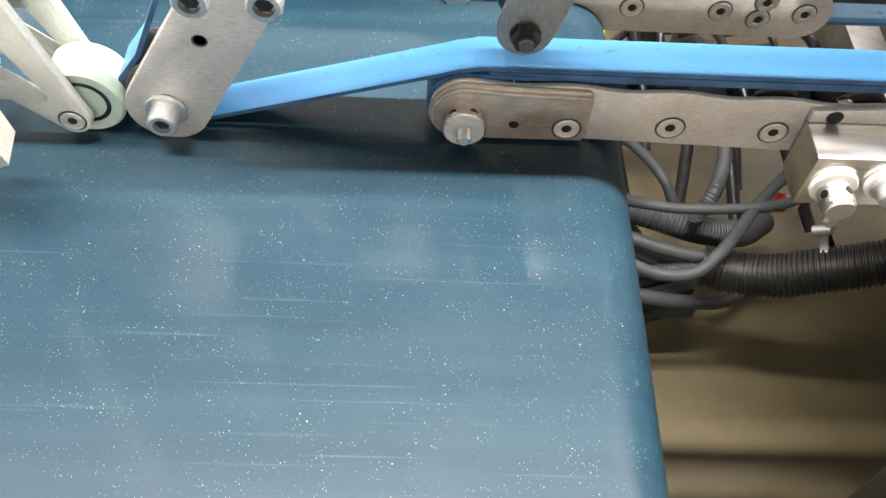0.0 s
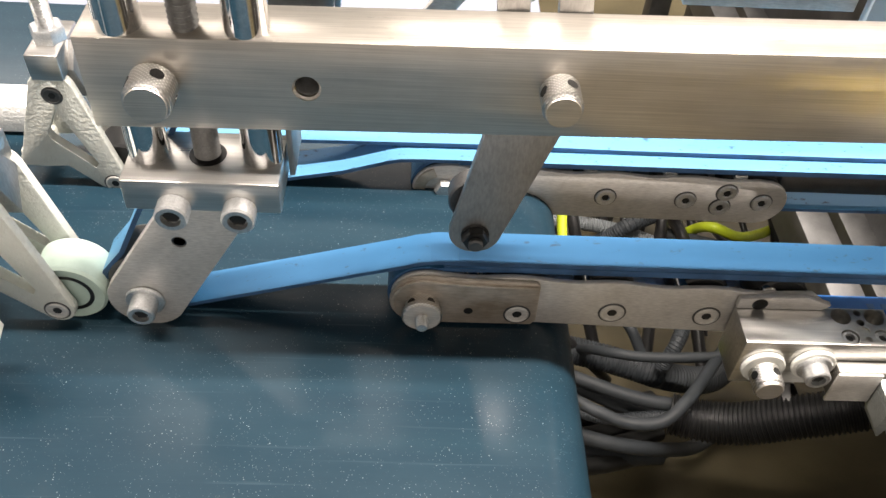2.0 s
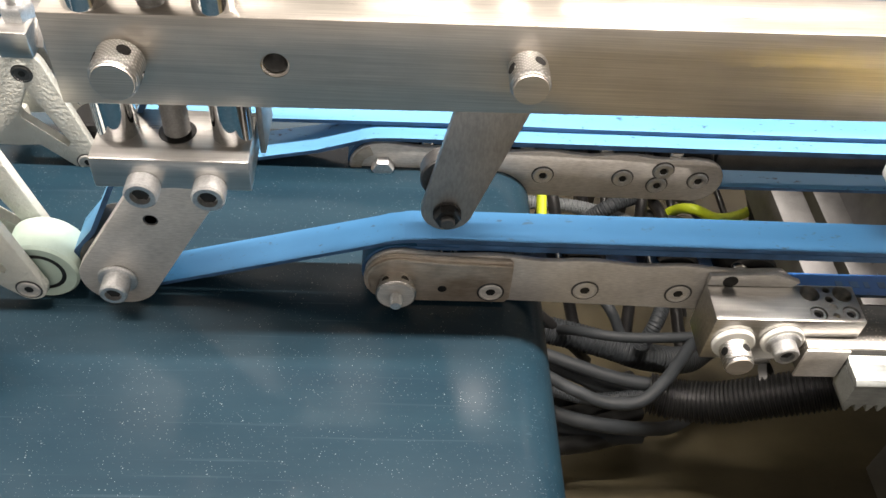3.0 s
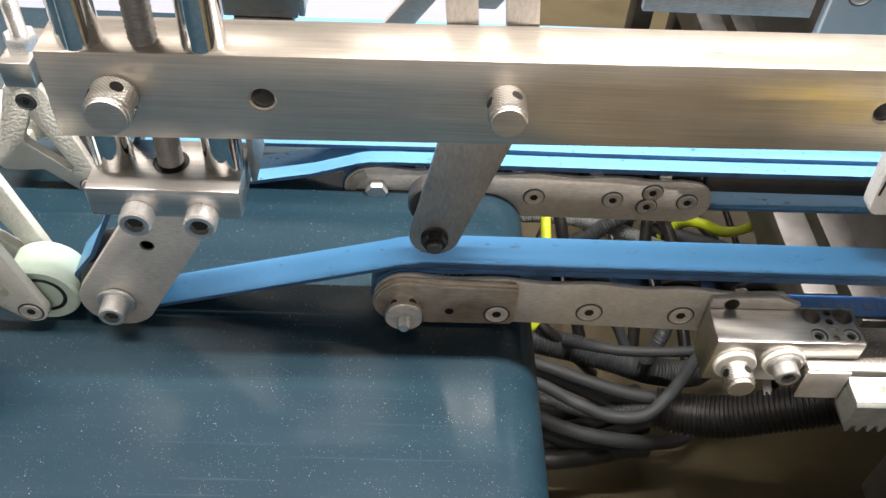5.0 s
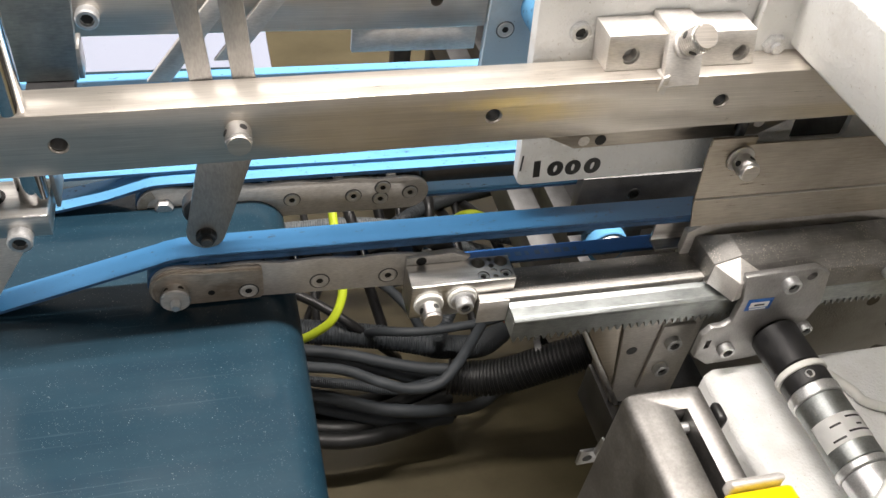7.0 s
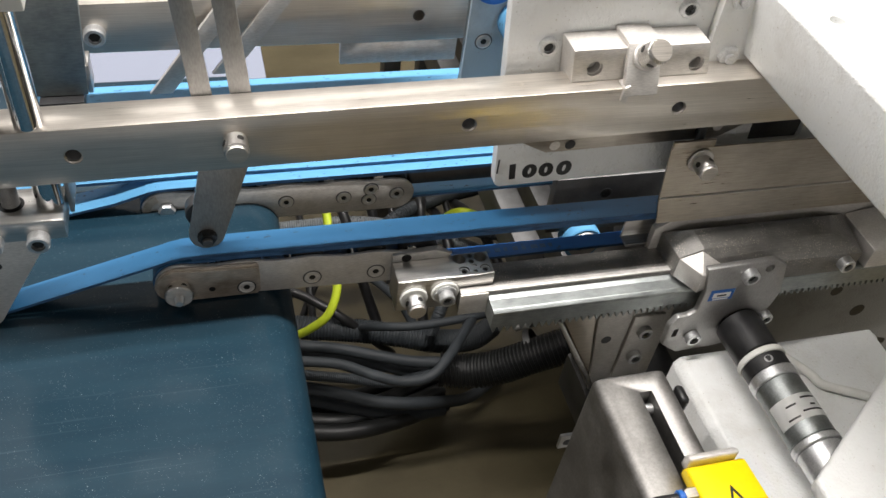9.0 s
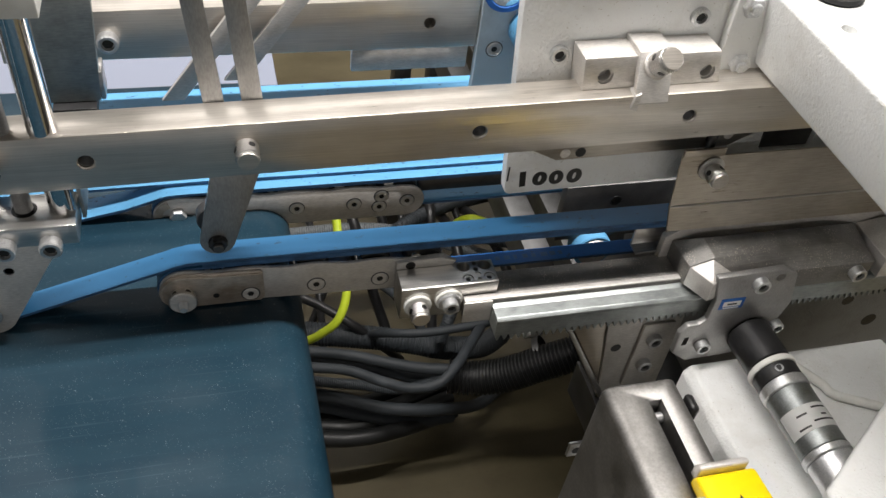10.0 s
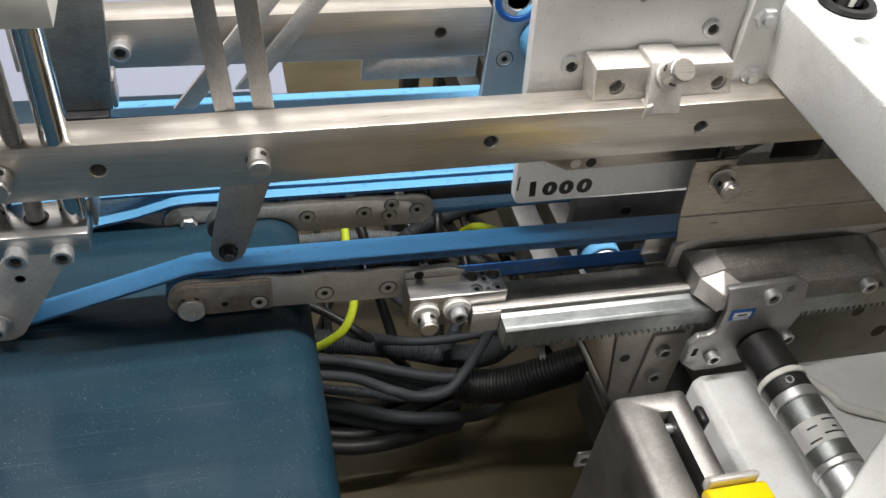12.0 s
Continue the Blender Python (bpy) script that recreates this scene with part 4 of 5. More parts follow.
    # handwritten number
    for k, digit in enumerate("1000"):
        c = bpy.data.curves.new("digit", "FONT")
        c.body, c.size, c.extrude, c.offset = digit, (0.0190, 0.0165, 0.0165, 0.0175)[k], 0.0002, 0.0010
        o = new("digit_curve", c)
        bpy.context.view_layer.update()
        me = bpy.data.meshes.new_from_object(o.evaluated_get(bpy.context.evaluated_depsgraph_get()))
        bpy.data.objects.remove(o)
        bm = bmesh.new()
        bm.from_mesh(me)
        bm.transform(pose(0.2492 + 0.0142 * k, 0.3216, (1.0418, 1.0428, 1.0424, 1.0430)[k], 90, (-6, 2, -3, 3)[k], 0) @ Matrix.Diagonal((1.30, 1, 1, 1)))
        part("digit", bm, INK, t, "handwritten black digit " + digit, False)
    part("ink_stroke", box(0.2415, 0.2428, 0.3214, 0.3219, 1.048, 1.062, 0.0002), INK, t)


white_frame()


def shade_bed():
    # Unseen body, added to keep lamp light off the floor below.
    t = thing("shade_bed", (1.0, 0.85, 0), "unseen dark steel block added behind the side frame to shade the floor", "machine bed")
    part("body", box(0.50, 1.9, 0.385, 1.45, 0.64, 0.90, 0.004), DARKSTEEL, t)
    for x in (1.30, 1.8):
        for y in (0.45, 1.38):
            part("leg", rod((x, y, 0), (0, 0, 1), 0.64, 0.03), DARKSTEEL, t)


shade_bed()


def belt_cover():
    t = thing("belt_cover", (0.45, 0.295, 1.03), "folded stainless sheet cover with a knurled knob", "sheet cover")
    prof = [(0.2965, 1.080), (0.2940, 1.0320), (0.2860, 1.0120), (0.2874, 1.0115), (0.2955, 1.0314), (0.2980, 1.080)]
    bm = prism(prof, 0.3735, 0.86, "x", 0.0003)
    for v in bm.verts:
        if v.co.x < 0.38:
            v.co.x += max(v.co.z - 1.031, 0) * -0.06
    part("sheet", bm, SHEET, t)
    # Thin bright bead stands in for the line of light on the fold.
    part("fold_highlight", rod((0.3740, 0.2938, 1.0319), (1, 0, 0), 0.486, 0.0011, 0.0003, 12), BRIGHT, t, "bright bead added as the highlight along the fold")
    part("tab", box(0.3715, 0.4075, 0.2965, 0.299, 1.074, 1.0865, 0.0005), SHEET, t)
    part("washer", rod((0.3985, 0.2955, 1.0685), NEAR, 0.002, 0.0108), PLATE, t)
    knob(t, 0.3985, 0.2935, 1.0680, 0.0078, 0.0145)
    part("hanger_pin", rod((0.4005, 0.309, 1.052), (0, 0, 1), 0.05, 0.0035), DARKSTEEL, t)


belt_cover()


def guide_cover():
    t = thing("rail_guide", (0.48, 0.275, 0.975), "dusty steel rail guide with sloping ends", "rail guide")
    body = [(0.4124, 0.2647, 0.9985), (0.5351, 0.2670, 0.9985), (0.4127, 0.2872, 0.9985), (0.5454, 0.2872, 0.9985)]
    low = [(0.3935, 0.3000), (0.3955, 0.2687), (0.4300, 0.2525), (0.5640, 0.2525), (0.5740, 0.3000)]
    part("top_plate", hull(*body, *[(x, y, z) for x, y in low for z in (0.986, 0.964)]), DUSTY, t, "dusty chamfered top plate")
    jaw = [(0.3950, 0.2680, 0.9862), (0.4110, 0.2640, 0.9972), (0.4310, 0.2520, 0.9868), (0.4065, 0.2465, 0.9858)]
    part("front_jaw", hull(*jaw, *[(x, y, 0.966) for x, y, z in jaw]), PLATE, t, "bright steel corner jaw")
    socket_screw(t, 0.5489, 0.2525, 0.9765, 0.0070, 0.008)
    part("back_plate", hull(*[(x, y, z) for y in (0.3002, 0.3068) for x, z in ((0.3860, 0.964), (0.66, 0.964), (0.66, 0.9990), (0.4000, 0.9990), (0.3860, 0.9900))]), PLATE, t)
    part("end_piece", hull(*[(x, y, z) for x, y, z in ((0.5760, 0.2525, 0.964), (0.5760, 0.300, 0.964), (0.66, 0.2525, 0.964), (0.66, 0.300, 0.964), (0.5760, 0.2525, 0.986), (0.5760, 0.300, 0.986), (0.600, 0.265, 0.996), (0.600, 0.295, 0.996), (0.66, 0.265, 0.996), (0.66, 0.295, 0.996))]), PLATE, t)
    part("small_angle", prism([(0.3175, 0.9680), (0.3045, 0.9680), (0.3045, 0.9705), (0.3155, 0.9705), (0.3155, 0.9880), (0.3175, 0.9880)], 0.366, 0.400, "x", 0.0004), BRIGHT, t)


guide_cover()


def gear_motor():
    t = thing("gear_motor", (0.455, 0.24, 0.92), "small cylindrical gear motor on a steel bracket", "gear motor")
    out = [(0.4070, 0.995), (0.468, 0.998), (0.482, 0.990), (0.491, 0.955), (0.486, 0.930), (0.476, 0.895), (0.445, 0.8905), (0.411, 0.8890), (0.3945, 0.902), (0.3935, 0.928), (0.3990, 0.9375), (0.4085, 0.9380), (0.4145, 0.9430), (0.4145, 0.968)]
    p = part("bracket", prism(out, 0.2445, 0.2505, "y", 0.0012), DULL, t, "shaped steel motor bracket")
    drilled(p, [turned((0.4665, 0.23, 0.9885), (0, 1, 0), [(0, 0.0042), (0.03, 0.0042)], 20), prism([(0.4000, 0.912), (0.4045, 0.912), (0.4045, 0.922), (0.4000, 0.922)], 0.23, 0.27, "y", 0)])
    for x, z, r in ((0.4480, 0.9845, 0.0072), (0.4195, 0.9110, 0.0068), (0.4855, 0.9270, 0.0060)):
        socket_screw(t, x, 0.2445, z, r, 0.007)
    s = part("sticker", box(0.4195, 0.4420, 0.2440, 0.2444, 0.9555, 0.9685, 0.0002), STICKER, t, "blue sticker with white field")
    part("white_field", box(0.4225, 0.4390, 0.2437, 0.2440, 0.9590, 0.9650, 0.0001), LABEL, s)
    part("print_bar", box(0.4262, 0.4350, 0.2434, 0.2437, 0.9612, 0.9628, 0.0001), INK, s)
    part("print_bar", box(0.4235, 0.4380, 0.2437, 0.2440, 0.9565, 0.9580, 0.0001), LABEL, s)
    w = Vector((0.036, -1, -0.02)).normalized()
    base = Vector((0.4605, 0.2445, 0.9210))

    def seg(name, d0, d1, r, m, label="", bevel=0.001):
        return part(name, rod(base + w * d0, w, d1 - d0, r, bevel, 48), m, t, label)

    seg("gearbox", 0.0000, 0.0409, 0.0195, BLACK, "black gearbox housing", 0.0025)
    seg("spacer_ring", 0.0409, 0.0463, 0.0212, NYLON, "pale spacer ring")
    g = seg("gearbox_end", 0.0463, 0.0596, 0.0195, BLACK)
    side = Vector((-0.35, 0, 1)).normalized()
    part("ring_mark", ring(base + w * 0.0534 + side * 0.0193, side, 0.0004, 0.0036, 0.0029, 24), ZINC, g)
    seg("flange_ring", 0.0596, 0.0694, 0.0205, ZINC, "zinc-plated ring")
    b = seg("motor_body", 0.0694, 0.1246, 0.0195, MOTORZINC, "zinc-plated motor body")
    seg("end_ring", 0.1246, 0.1308, 0.0202, ZINC)
    seg("end_cap", 0.1308, 0.1602, 0.0185, ZINC, "bright zinc end cap")
    # wrapped paper label
    q = w.to_track_quat("Z", "Y").to_matrix()
    bm = bmesh.new()
    rows = []
    for d in (0.0900, 0.1120):
        rows.append([bm.verts.new(base + w * d + (Matrix.Rotation(radians(a), 3, w) @ side) * 0.0200) for a in range(-70, 71, 10)])
    for i in range(len(rows[0]) - 1):
        bm.faces.new((rows[0][i], rows[0][i + 1], rows[1][i + 1], rows[1][i]))
    bmesh.ops.solidify(bm, geom=bm.faces[:], thickness=0.0002)
    lab = part("paper_label", bm, LABEL, b, "white paper label with print")
    for d, a0, a1 in ((0.0935, -50, -10), (0.097, 5, 30), (0.1005, -40, -25), (0.105, -55, 0), (0.1077, 10, 40)):
        bm = bmesh.new()
        rr = [[bm.verts.new(base + w * e + (Matrix.Rotation(radians(a0 + (a1 - a0) * i / 5), 3, w) @ side) * 0.0203) for i in range(6)] for e in (d, d + 0.0016)]
        for i in range(5):
            bm.faces.new((rr[0][i], rr[0][i + 1], rr[1][i + 1], rr[1][i]))
        part("print_bar", bm, INK, lab)
    part("cable", hose([(0.505, 0.230, 0.8895), (0.5243, 0.2013, 0.8890), (0.5310, 0.1880, 0.8885), (0.559, 0.1729, 0.8885), (0.60, 0.150, 0.8885)], 0.0042), NYLON, t, "pale motor cable")


gear_motor()


def mount():
    t = thing("rail_mount", (0.39, 0.285, 0.80), "steel mounting plate and strut under the rail", "machine mount")
    part("plate", prism([(0.352, 0.945), (0.350, 0.899), (0.366, 0.79), (0.425, 0.79), (0.425, 0.945)], 0.283, 0.292, "y", 0.001), PLATE, t)
    part("raised_pad", prism([(0.385, 0.900), (0.384, 0.812), (0.414, 0.812), (0.416, 0.900)], 0.2795, 0.2828, "y", 0.001), PLATE, t)
    socket_screw(t, 0.3990, 0.2795, 0.8790, 0.0072, 0.006)
    socket_screw(t, 0.3985, 0.2795, 0.8430, 0.0072, 0.006)
    part("hole", turned((0.3655, 0.2829, 0.868), NEAR, [(0, 0.005), (0.0002, 0.005), (0.0002, 0)], 20), BLACKSTEEL, t)
    part("strut", prism([(0.309, 0.905), (0.3135, 0.905), (0.3805, 0.778), (0.376, 0.775)], 0.281, 0.284, "y", 0.0006), BRIGHT, t, "bright slanted strut edge")
    part("strut_web", prism([(0.314, 0.907), (0.350, 0.907), (0.366, 0.79), (0.381, 0.778)], 0.286, 0.330, "y", 0.001), SHEET, t)
    part("black_bracket", box(0.362, 0.432, 0.24, 0.33, 0.74, 0.789, 0.001), DARKSTEEL, t)
    part("column", box(0.43, 0.47, 0.29, 0.328, 0.0, 0.79, 0.003), DARKSTEEL, t)
    part("clip", box(0.345, 0.3645, 0.268, 0.272, 0.712, 0.734, 0.0008), ZINC, t)
    part("clip_arm", prism([(0.357, 0.735), (0.372, 0.738), (0.374, 0.760), (0.360, 0.758)], 0.262, 0.268, "y", 0.0008), ZINC, t)
    part("clip_hole", turned((0.354, 0.2679, 0.7225), NEAR, [(0, 0.005), (0.0002, 0.005), (0.0002, 0)], 18), BLACKSTEEL, t)


mount()


def white_housing():
    t = thing("white_housing", (0.45, 0.1, 0.85), "white painted box housing below the motor", "machine housing")
    part("shell", prism([(0.412, 0.70), (0.62, 0.70), (0.62, 0.884), (0.418, 0.884), (0.412, 0.876)], -0.05, 0.2435, "y", 0.003, 3), WHITE, t)
    # Unseen base of the housing, made wide to block front light.
    part("shade_pedestal", box(0.42, 0.615, -0.045, 0.23, 0.0, 0.70, 0.004), WHITE, t)
    part("edge_plate", prism([(0.409, 0.067), (0.540, 0.155), (0.75, 0.155), (0.75, -0.12), (0.409, -0.12)], 0.958, 0.972, "z", 0.003, 3), WHITE, t, "white painted cover plate with a slanted edge")
    part("edge_web", box(0.60, 0.62, -0.05, 0.15, 0.884, 0.958, 0.002), WHITE, t)


white_housing()


def grey_cover():
    t = thing("grey_guard", (0.315, 0.10, 0.9), "grey painted sheet guard with a long slot", "machine guard")
    prof = [(0.2800, 0.72), (0.2845, 0.955)] + arc(0.2925, 0.9630, 0.0080, 172, 92, 6) + arc(0.3360, 0.9630, 0.0080, 88, 5, 6) + [(0.3470, 0.72)]
    g = part("shell", prism(prof, -0.06, 0.1745, "y", 0.0022, 3), GREYPAINT, t)
    drilled(g, [box(0.3144, 0.3245, -0.02, 0.1570, 0.86, 1.0, 0)])
    part("slot_bottom", box(0.3146, 0.3243, -0.02, 0.1568, 0.859, 0.863, 0), BLACK, t)
    part("cross_pin", rod((0.3146, 0.1490, 0.9600), (1, 0, 0), 0.0097, 0.0040), ZINC, t)
    part("black_lever", prism([(0.350, 0.935), (0.357, 0.935), (0.358, 0.960), (0.350, 0.962)], 0.150, 0.166, "y", 0.004, 3), BLACK, t)
    part("side_clip", box(0.2560, 0.2700, 0.085, 0.098, 0.895, 0.925, 0.002), ZINC, t)
    # Carries the guard; its unseen width is added to shade the floor behind.
    part("shade_support", box(0.282, 0.345, -0.055, 0.17, 0.0, 0.72, 0.003), DARKSTEEL, t)


grey_cover()


def yellow_unit():
    t = thing("yellow_valve", (0.35, 0.07, 0.972), "yellow moulded valve with warning triangle and air fitting", "valve")
    x0, x1, ye = 0.3141, 0.3587, 0.0888
    prof = [(ye, 0.9780), (ye - 0.003, 0.9840), (ye - 0.030, 0.9865), (ye - 0.125, 0.9865), (ye - 0.125, 0.9718), (ye, 0.9718)]
    part("body", prism(prof, x0, x1, "x", 0.0025, 3), YELLOW, t)
    part("cap", prism([(ye + 0.0002, 0.9722), (ye + 0.0075, 0.9722), (ye + 0.0075, 0.9820), (ye + 0.0040, 0.9868), (ye + 0.0002, 0.9868)], x0 + 0.004, x1 - 0.003, "x", 0.002, 3), PLATE, t, "grey metal end cap")
    mx, my = (x0 + x1) / 2, ye - 0.042
    tri = [(mx - 0.0135, my - 0.011), (mx + 0.0135, my - 0.011), (mx, my + 0.021)]
    inner = [(mx + (a - mx) * 0.80, my + (b - my) * 0.80) for a, b in tri]
    edges = [prism([tri[k], tri[(k + 1) % 3], inner[(k + 1) % 3], inner[k]], 0.9866, 0.9869, "z", 0) for k in range(3)]
    part("warning_sign", joined(*edges), INK, t, "black outlined warning triangle", False)
    part("warning_mark", prism([(mx - 0.0014, my + 0.009), (mx + 0.0014, my + 0.009), (mx + 0.0006, my - 0.004), (mx - 0.0006, my - 0.004)], 0.9866, 0.9869, "z", 0), INK, t, "", False)
    part("air_fitting", hexagon((x0 + 0.001, 0.0688, 0.978), (-1, 0, 0), 0.009, 0.0110), SHEET, t, "brass-coloured air fitting")
    part("release_collar", rod((x0 - 0.008, 0.0688, 0.978), (-1, 0, 0), 0.0045, 0.0054), STICKER, t, "blue release collar")
    part("air_tube", hose([(x0 - 0.012, 0.0688, 0.978), (x0 - 0.030, 0.0688, 0.978), (x0 - 0.055, 0.0658, 0.977), (x0 - 0.10, 0.0388, 0.96), (x0 - 0.15, -0.0312, 0.90)], 0.0036), BLACK, t, "black air tube")


yellow_unit()


def inner_rollers():
    t = thing("inner_plate", (0.39, 0.36, 0.97), "dark steel plate with a screw behind the belts", "machine plate")
    part("plate", box(0.318, 0.46, 0.362, 0.372, 0.935, 0.999, 0.001), DARKSTEEL, t)
    flat_screw(t, 0.368, 0.362, 0.979, 0.0052, NEAR, BLACKSTEEL)
    u = thing("small_pulley", (0.365, 0.36, 0.925), "small blue-rimmed steel belt pulley", "pulley")
    r = part("rim", turned((0.355, 0.352, 0.926), (0, 1, 0), [(0, 0.012), (0, 0.0175), (0.001, 0.0185), (0.018, 0.0185), (0.018, 0.012)], 36), SKYBELT, u)
    part("hub", turned((0.355, 0.3525, 0.926), NEAR, [(0, 0.0150), (0.002, 0.0145), (0.002, 0.0075), (0.0005, 0.007), (0.0005, 0)], 32), DULL, u)
    part("axle", rod((0.355, 0.3525, 0.926), NEAR, 0.004, 0.0045), ZINC, u)
    part("arm", prism([(0.345, 0.935), (0.395, 0.932), (0.398, 0.900), (0.350, 0.905)], 0.3715, 0.376, "y", 0.001), DARKSTEEL, u)
    v = thing("rear_pulley_plate", (0.25, 0.46, 1.12), "light-blue-grey plate with bearing and blue pulley", "machine plate")
    part("plate", box(0.2465, 0.34, 0.448, 0.456, 1.02, 1.30, 0.001), GREYWHITE, v)
    flat_screw(v, 0.2620, 0.448, 1.0860, 0.0066)
    part("bearing_rim", ring((0.2640, 0.448, 1.1435), NEAR, 0.006, 0.0200, 0.0150, 36), STICKER, v)
    part("bearing", ring((0.2640, 0.448, 1.1435), NEAR, 0.005, 0.0150, 0.0090, 36), CHROME, v)
    part("pulley", rod((0.2900, 0.4175, 1.1075), (0, 1, 0), 0.030, 0.0195, 0.002, 40), SKYBELT, v, "light blue belt pulley")


GREYWHITE = paint("blue_grey_paint", (0.50, 0.58, 0.62), (0.10, 0.10, 0.10), 0.45, 700, 0.2, 0.6)
inner_rollers()


# ---- hoses and cables under the arms ----
def hoses():
    def one(name, pts, r, m, label, ribs=0.0, depth=0.0, group="hoses under the machine"):
        o = part(name, hose(pts, r, ribs, depth), m, None)
        return tagged(o, label, "hose", group)

    rnd = random.Random(4)
    one("ribbed_conduit", [(-0.10, 0.91, 0.25), (0.096, 0.874, 0.24), (0.196, 0.851, 0.24), (0.277, 0.835, 0.235), (0.338, 0.82, 0.23), (0.40, 0.806, 0.22), (0.48, 0.83, 0.18), (0.55, 0.90, 0.12)], 0.0225, GREYHOSE, "thick dark grey ribbed conduit", 0.0056, 0.0015)
    one("grey_hose", [(-0.10, 0.85, 0.27), (0.091, 0.808, 0.27), (0.205, 0.779, 0.27), (0.271, 0.757, 0.265), (0.337, 0.735, 0.262), (0.408, 0.722, 0.262), (0.479, 0.712, 0.270)], 0.0105, GREYHOSE, "dark grey hose leading into a sleeve")
    one("grey_hose", [(-0.10, 0.80, 0.28), (0.087, 0.759, 0.29), (0.146, 0.745, 0.29), (0.205, 0.725, 0.295), (0.256, 0.690, 0.30), (0.298, 0.662, 0.31), (0.344, 0.658, 0.32), (0.380, 0.684, 0.33), (0.423, 0.737, 0.325), (0.463, 0.791, 0.31), (0.52, 0.86, 0.28), (0.60, 0.97, 0.18)], 0.0090, GREYHOSE, "smooth dark grey hose crossing the bundle")
    one("ribbed_conduit", [(-0.10, 0.80, 0.235), (0.087, 0.775, 0.235), (0.163, 0.757, 0.23), (0.230, 0.741, 0.228), (0.297, 0.716, 0.235), (0.384, 0.716, 0.250), (0.450, 0.712, 0.262)], 0.0095, GREYHOSE, "thin ribbed grey conduit leading into a sleeve", 0.0034, 0.0007)
    one("grey_hose", [(-0.10, 0.80, 0.20), (0.086, 0.772, 0.20), (0.181, 0.744, 0.20), (0.257, 0.713, 0.195), (0.318, 0.700, 0.19), (0.388, 0.712, 0.16), (0.47, 0.76, 0.09), (0.56, 0.84, 0.03)], 0.0115, GREYHOSE, "dark grey hose at the bundle's lower edge")
    one("grey_hose", [(-0.10, 0.85, 0.225), (0.091, 0.825, 0.22), (0.191, 0.806, 0.21), (0.290, 0.783, 0.21), (0.370, 0.765, 0.20), (0.44, 0.76, 0.17)], 0.0110, GREYHOSE, "dark grey hose between the conduits")
    one("grey_hose", [(0.255, 0.87, 0.20), (0.272, 0.805, 0.285), (0.300, 0.780, 0.31), (0.340, 0.771, 0.315), (0.400, 0.768, 0.32), (0.475, 0.776, 0.32), (0.56, 0.82, 0.30)], 0.0078, GREYHOSE, "smooth dark grey hose crossing the bundle")
    for k in range(4):
        y = 0.80 - 0.034 * k
        one("black_hose", [(-0.1, y + 0.02, 0.12 + 0.01 * k), (0.12, y, 0.115 + 0.012 * k), (0.21, y - 0.015, 0.11 + 0.014 * k), (0.30, y, 0.10 + 0.012 * k), (0.42, y + 0.06, 0.08)], 0.0145, RUBBER, "black rubber hose in the shade")
    one("grey_hose", [(0.091, 0.824, 0.230), (0.168, 0.798, 0.240), (0.246, 0.775, 0.235), (0.322, 0.742, 0.230), (0.392, 0.729, 0.220), (0.453, 0.748, 0.200)], 0.0105, GREYHOSE, "dark grey hose between the conduits")
    one("grey_hose", [(0.085, 0.780, 0.160), (0.173, 0.751, 0.160), (0.251, 0.724, 0.150), (0.324, 0.714, 0.130), (0.408, 0.734, 0.100)], 0.0120, GREYHOSE, "dark grey hose at the bundle's lower edge")
    sleeve = [(0.378, 0.708, 0.266), (0.425, 0.692, 0.272), (0.470, 0.678, 0.290), (0.522, 0.668, 0.322), (0.572, 0.660, 0.350), (0.635, 0.660, 0.375), (0.72, 0.680, 0.39), (0.80, 0.76, 0.37)]
    one("corrugated_hose", sleeve, 0.0310, RUBBER, "thick black corrugated hose round a bundle", 0.0068, 0.0034)
    one("lime_cable", [(0.215, 1.02, 0.50), (0.205, 0.93, 0.52), (0.204, 0.862, 0.48), (0.207, 0.826, 0.45), (0.207, 0.785, 0.42), (0.191, 0.760, 0.39), (0.167, 0.760, 0.36), (0.131, 0.776, 0.32), (0.06, 0.80, 0.28)], 0.0072, LIME, "bright lime green sheathed cable")
    one("black_cable", [(0.083, 0.932, 0.300), (0.131, 0.905, 0.300), (0.169, 0.883, 0.295), (0.206, 0.857, 0.285), (0.245, 0.838, 0.260), (0.291, 0.841, 0.200), (0.335, 0.868, 0.120)], 0.0085, BLACK, "thin black cable in a tangle", group="cables under the machine")
    one("lime_cable", [(0.471, 1.102, 0.220), (0.495, 1.095, 0.260), (0.511, 1.060, 0.300), (0.562, 1.059, 0.280), (0.635, 1.114, 0.240), (0.705, 1.187, 0.200)], 0.0090, LIME, "bright lime green sheathed cable")
    one("grey_conduit", [(0.097, 1.102, 0.260), (0.185, 1.094, 0.270), (0.274, 1.083, 0.280), (0.364, 1.073, 0.270), (0.458, 1.057, 0.240), (0.558, 1.044, 0.200)], 0.0125, PALEHOSE, "pale grey ribbed conduit under the belts", 0.0045, 0.0012)
    one("grey_conduit", [(0.276, 1.079, 0.200), (0.328, 1.061, 0.260), (0.384, 1.070, 0.300), (0.477, 1.146, 0.260), (0.612, 1.236, 0.200)], 0.0140, GREYHOSE, "dark grey ribbed conduit under the belts", 0.0045, 0.0012)
    one("grey_conduit", [(0.458, 1.142, 0.200), (0.511, 1.045, 0.270), (0.552, 0.992, 0.300), (0.613, 0.986, 0.280), (0.710, 1.007, 0.200)], 0.0140, GREYHOSE, "dark grey ribbed conduit under the belts", 0.0045, 0.0012)
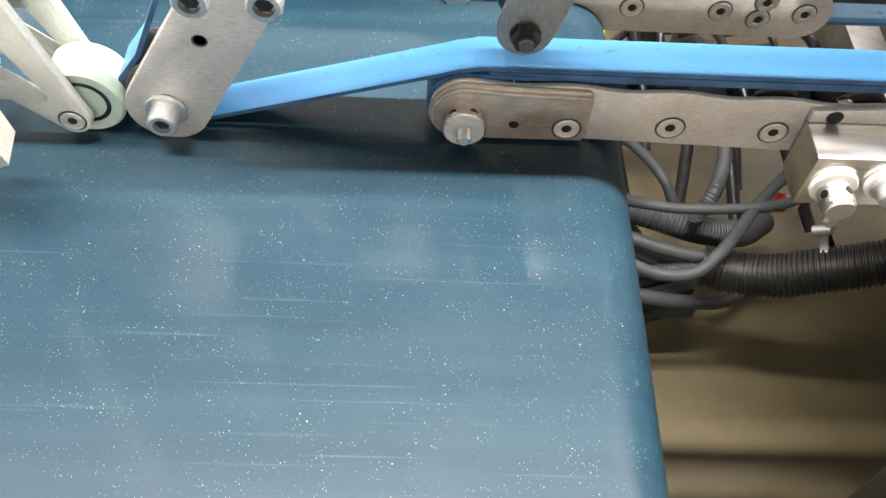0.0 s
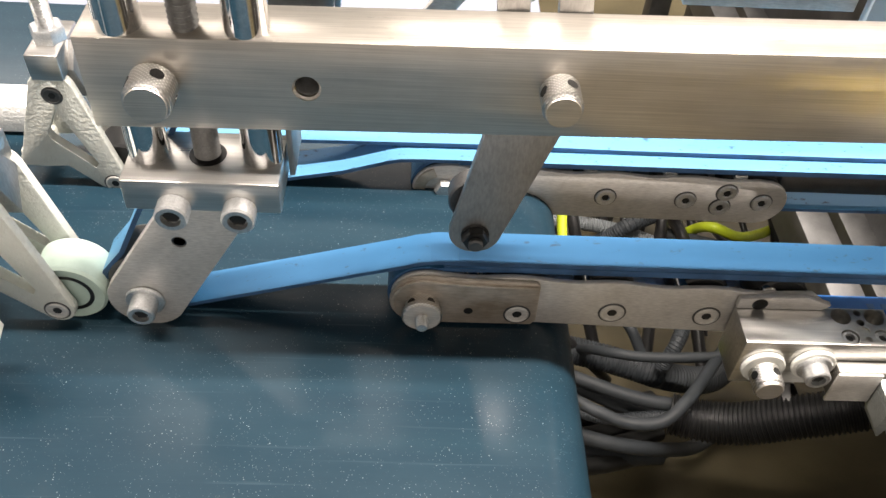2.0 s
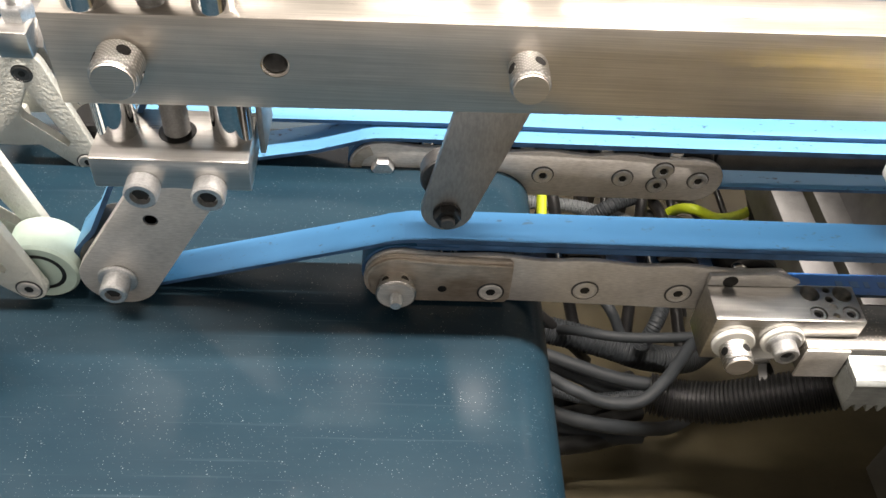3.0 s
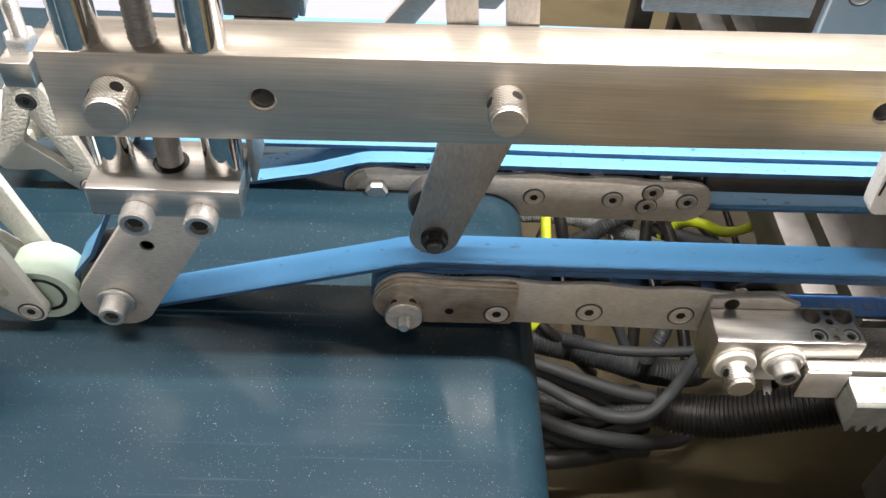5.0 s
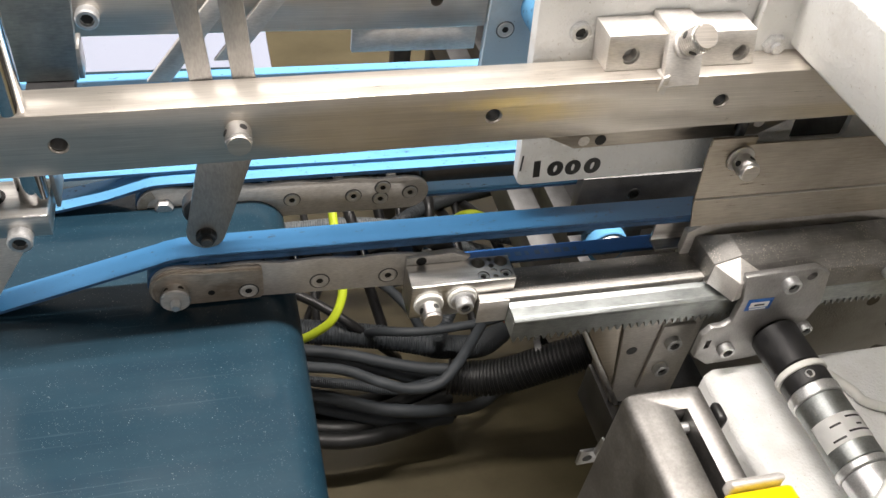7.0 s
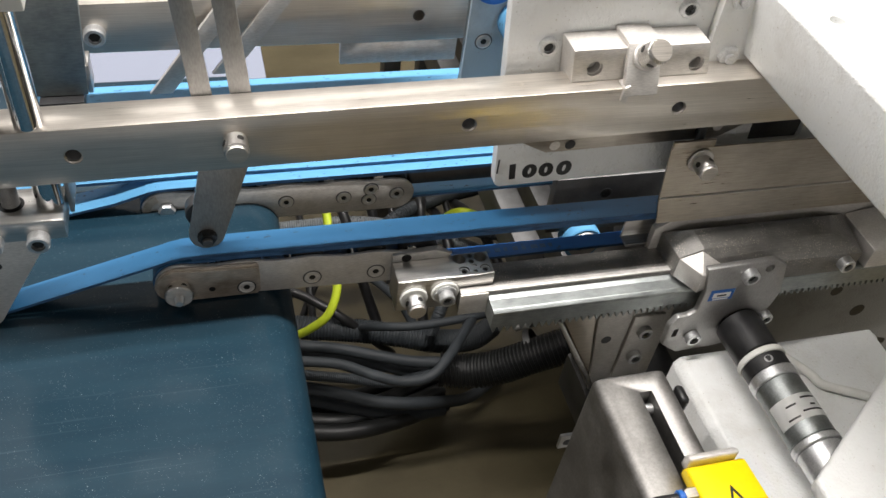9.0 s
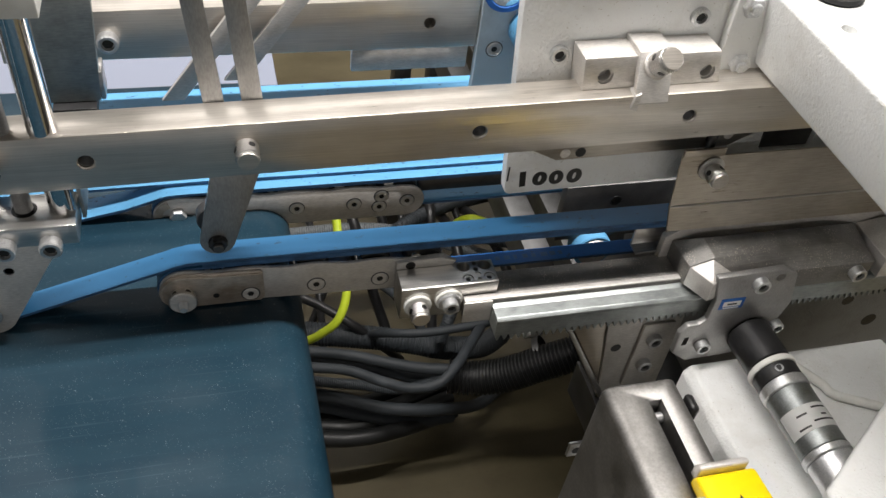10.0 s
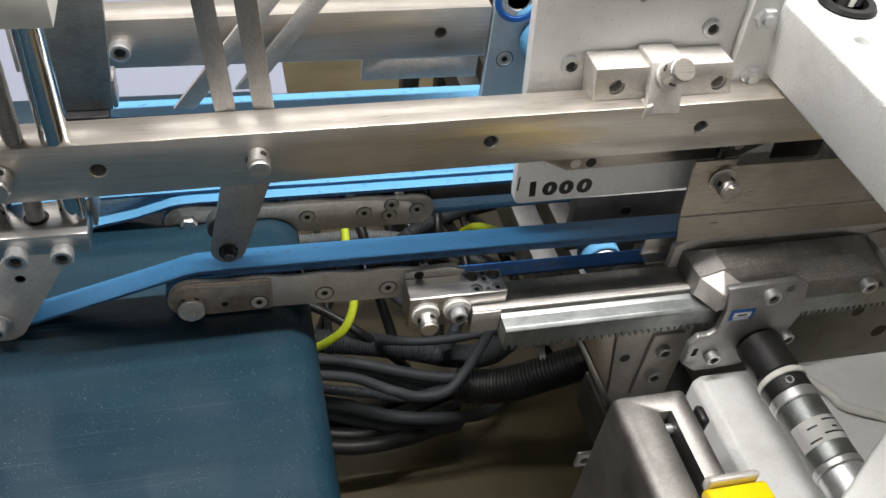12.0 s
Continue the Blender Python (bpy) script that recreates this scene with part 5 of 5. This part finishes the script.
    one("grey_hose", [(0.268, 1.032, 0.200), (0.305, 0.940, 0.260), (0.337, 0.860, 0.280), (0.359, 0.828, 0.250)], 0.0085, GREYHOSE, "dark grey hose rising behind the bundle")
    one("ribbed_conduit", [(0.484, 1.053, 0.200), (0.445, 0.912, 0.270), (0.405, 0.819, 0.300), (0.381, 0.790, 0.260)], 0.0115, GREYHOSE, "thin ribbed grey conduit rising behind the bundle", 0.0040, 0.0010)
    for k in range(12):
        x = 0.20 + 0.045 * k + rnd.uniform(-0.015, 0.015)
        y = rnd.uniform(1.02, 1.26)
        lean = rnd.uniform(-0.06, 0.10)
        one("black_cable", [(x - lean, y - 0.16, 0.10 + rnd.uniform(0, 0.06)), (x - 0.3 * lean, y - 0.06, 0.20), (x + 0.4 * lean, y + 0.05, 0.26 + rnd.uniform(-0.03, 0.05)), (x + lean, y + 0.18, 0.20), (x + 1.6 * lean, y + 0.33, 0.05)], rnd.choice((0.0060, 0.0075, 0.0105)), BLACK, "thin black cable in a tangle", group="cables under the machine")
    c = thing("hose_clamp", (0.55, 0.67, 0.34), "zinc hose clamp with a worm screw", "hose clamp")
    part("band", ring((0.529, 0.690, 0.318), (0.80, -0.16, 0.55), 0.012, 0.0330, 0.0312, 36), DARKSTEEL, c)
    part("screw", rod((0.496, 0.700, 0.366), (0.75, -0.25, 0.5), 0.024, 0.0072), DULL, c)
    part("screw_head", hexagon((0.511, 0.702, 0.385), (0.1, -0.55, 0.8), 0.009, 0.016), ZINC, c)
    t = thing("cable_tray", (0.0, 0.82, 0.1), "steel cable tray carrying the hoses", "cable tray")
    part("tray", box(-0.2, 0.12, 0.68, 0.96, 0.100, 0.104, 0.001), RUBBER, t)
    for x in (-0.15, 0.02):
        part("leg", box(x, x + 0.03, 0.80, 0.83, 0, 0.10, 0.002), DARKSTEEL, t)
    p = thing("red_plug", (0.53, 0.84, 0.24), "red and white plug among the hoses", "plug")
    part("body", box(0.520, 0.536, 0.835, 0.857, 0.230, 0.252, 0.002), RED, p)
    part("white_end", box(0.536, 0.555, 0.838, 0.854, 0.233, 0.249, 0.001), NYLON, p)


hoses()


def frame_beams():
    for x, y0, y1, z in ((0.395, 0.55, 1.4, 0.66), (0.47, 0.55, 1.4, 0.62)):
        t = thing("floor_beam", (x, y0, 0), "galvanised steel frame beam on posts", "frame beam", "frame beams")
        part("beam", box(x, x + 0.035, y0, y1, z, z + 0.05, 0.002), DARKSTEEL, t)
        for y in (y1 - 0.06,):
            part("post", box(x, x + 0.035, y, y + 0.04, 0, z, 0.002), DARKSTEEL, t)


frame_beams()


# ---- what moves ----
def motions():
    near = [(0, 0), (3.5, 0.001), (3.7, 0.0015), (5.3, 0.0105), (5.5, 0.0091), (6.0, -0.0003), (6.7, 0.0004), (7.5, -0.006), (8.3, -0.010), (8.5, -0.010), (9.0, -0.001), (9.5, 0.004), (10.0, -0.0056), (10.5, -0.0231), (11.0, -0.0231), (11.5, -0.0142), (12.0, -0.0066)]
    walk(NEAR_ARM, [(t, pose(0.1 + s, 0.31, 0.955)) for t, s in near])
    ax, az = -0.1235, BTOP - 0.302 * 0.1275
    base = math.atan2(BTOP - az, 0.004 - ax)
    walk(SLANT, [(t, pose(0.004 + s, 0.32, BTOP, 0, math.degrees(base - math.atan2(BTOP - az, 0.004 + s - ax)), 0)) for t, s in near])
    far = [(0, 0), (0.5, -0.001), (1.0, 0.0139), (1.5, 0.0189), (2.0, 0.0173), (2.5, 0.0), (3.0, -0.0057), (3.5, -0.006), (5.5, -0.006), (6.0, -0.0065), (6.5, -0.0048), (8.5, -0.0048), (12.0, -0.0042)]
    walk(FAR_ARM, [(t, pose(0.09 + s, 0.41, 0.95)) for t, s in far])


motions()
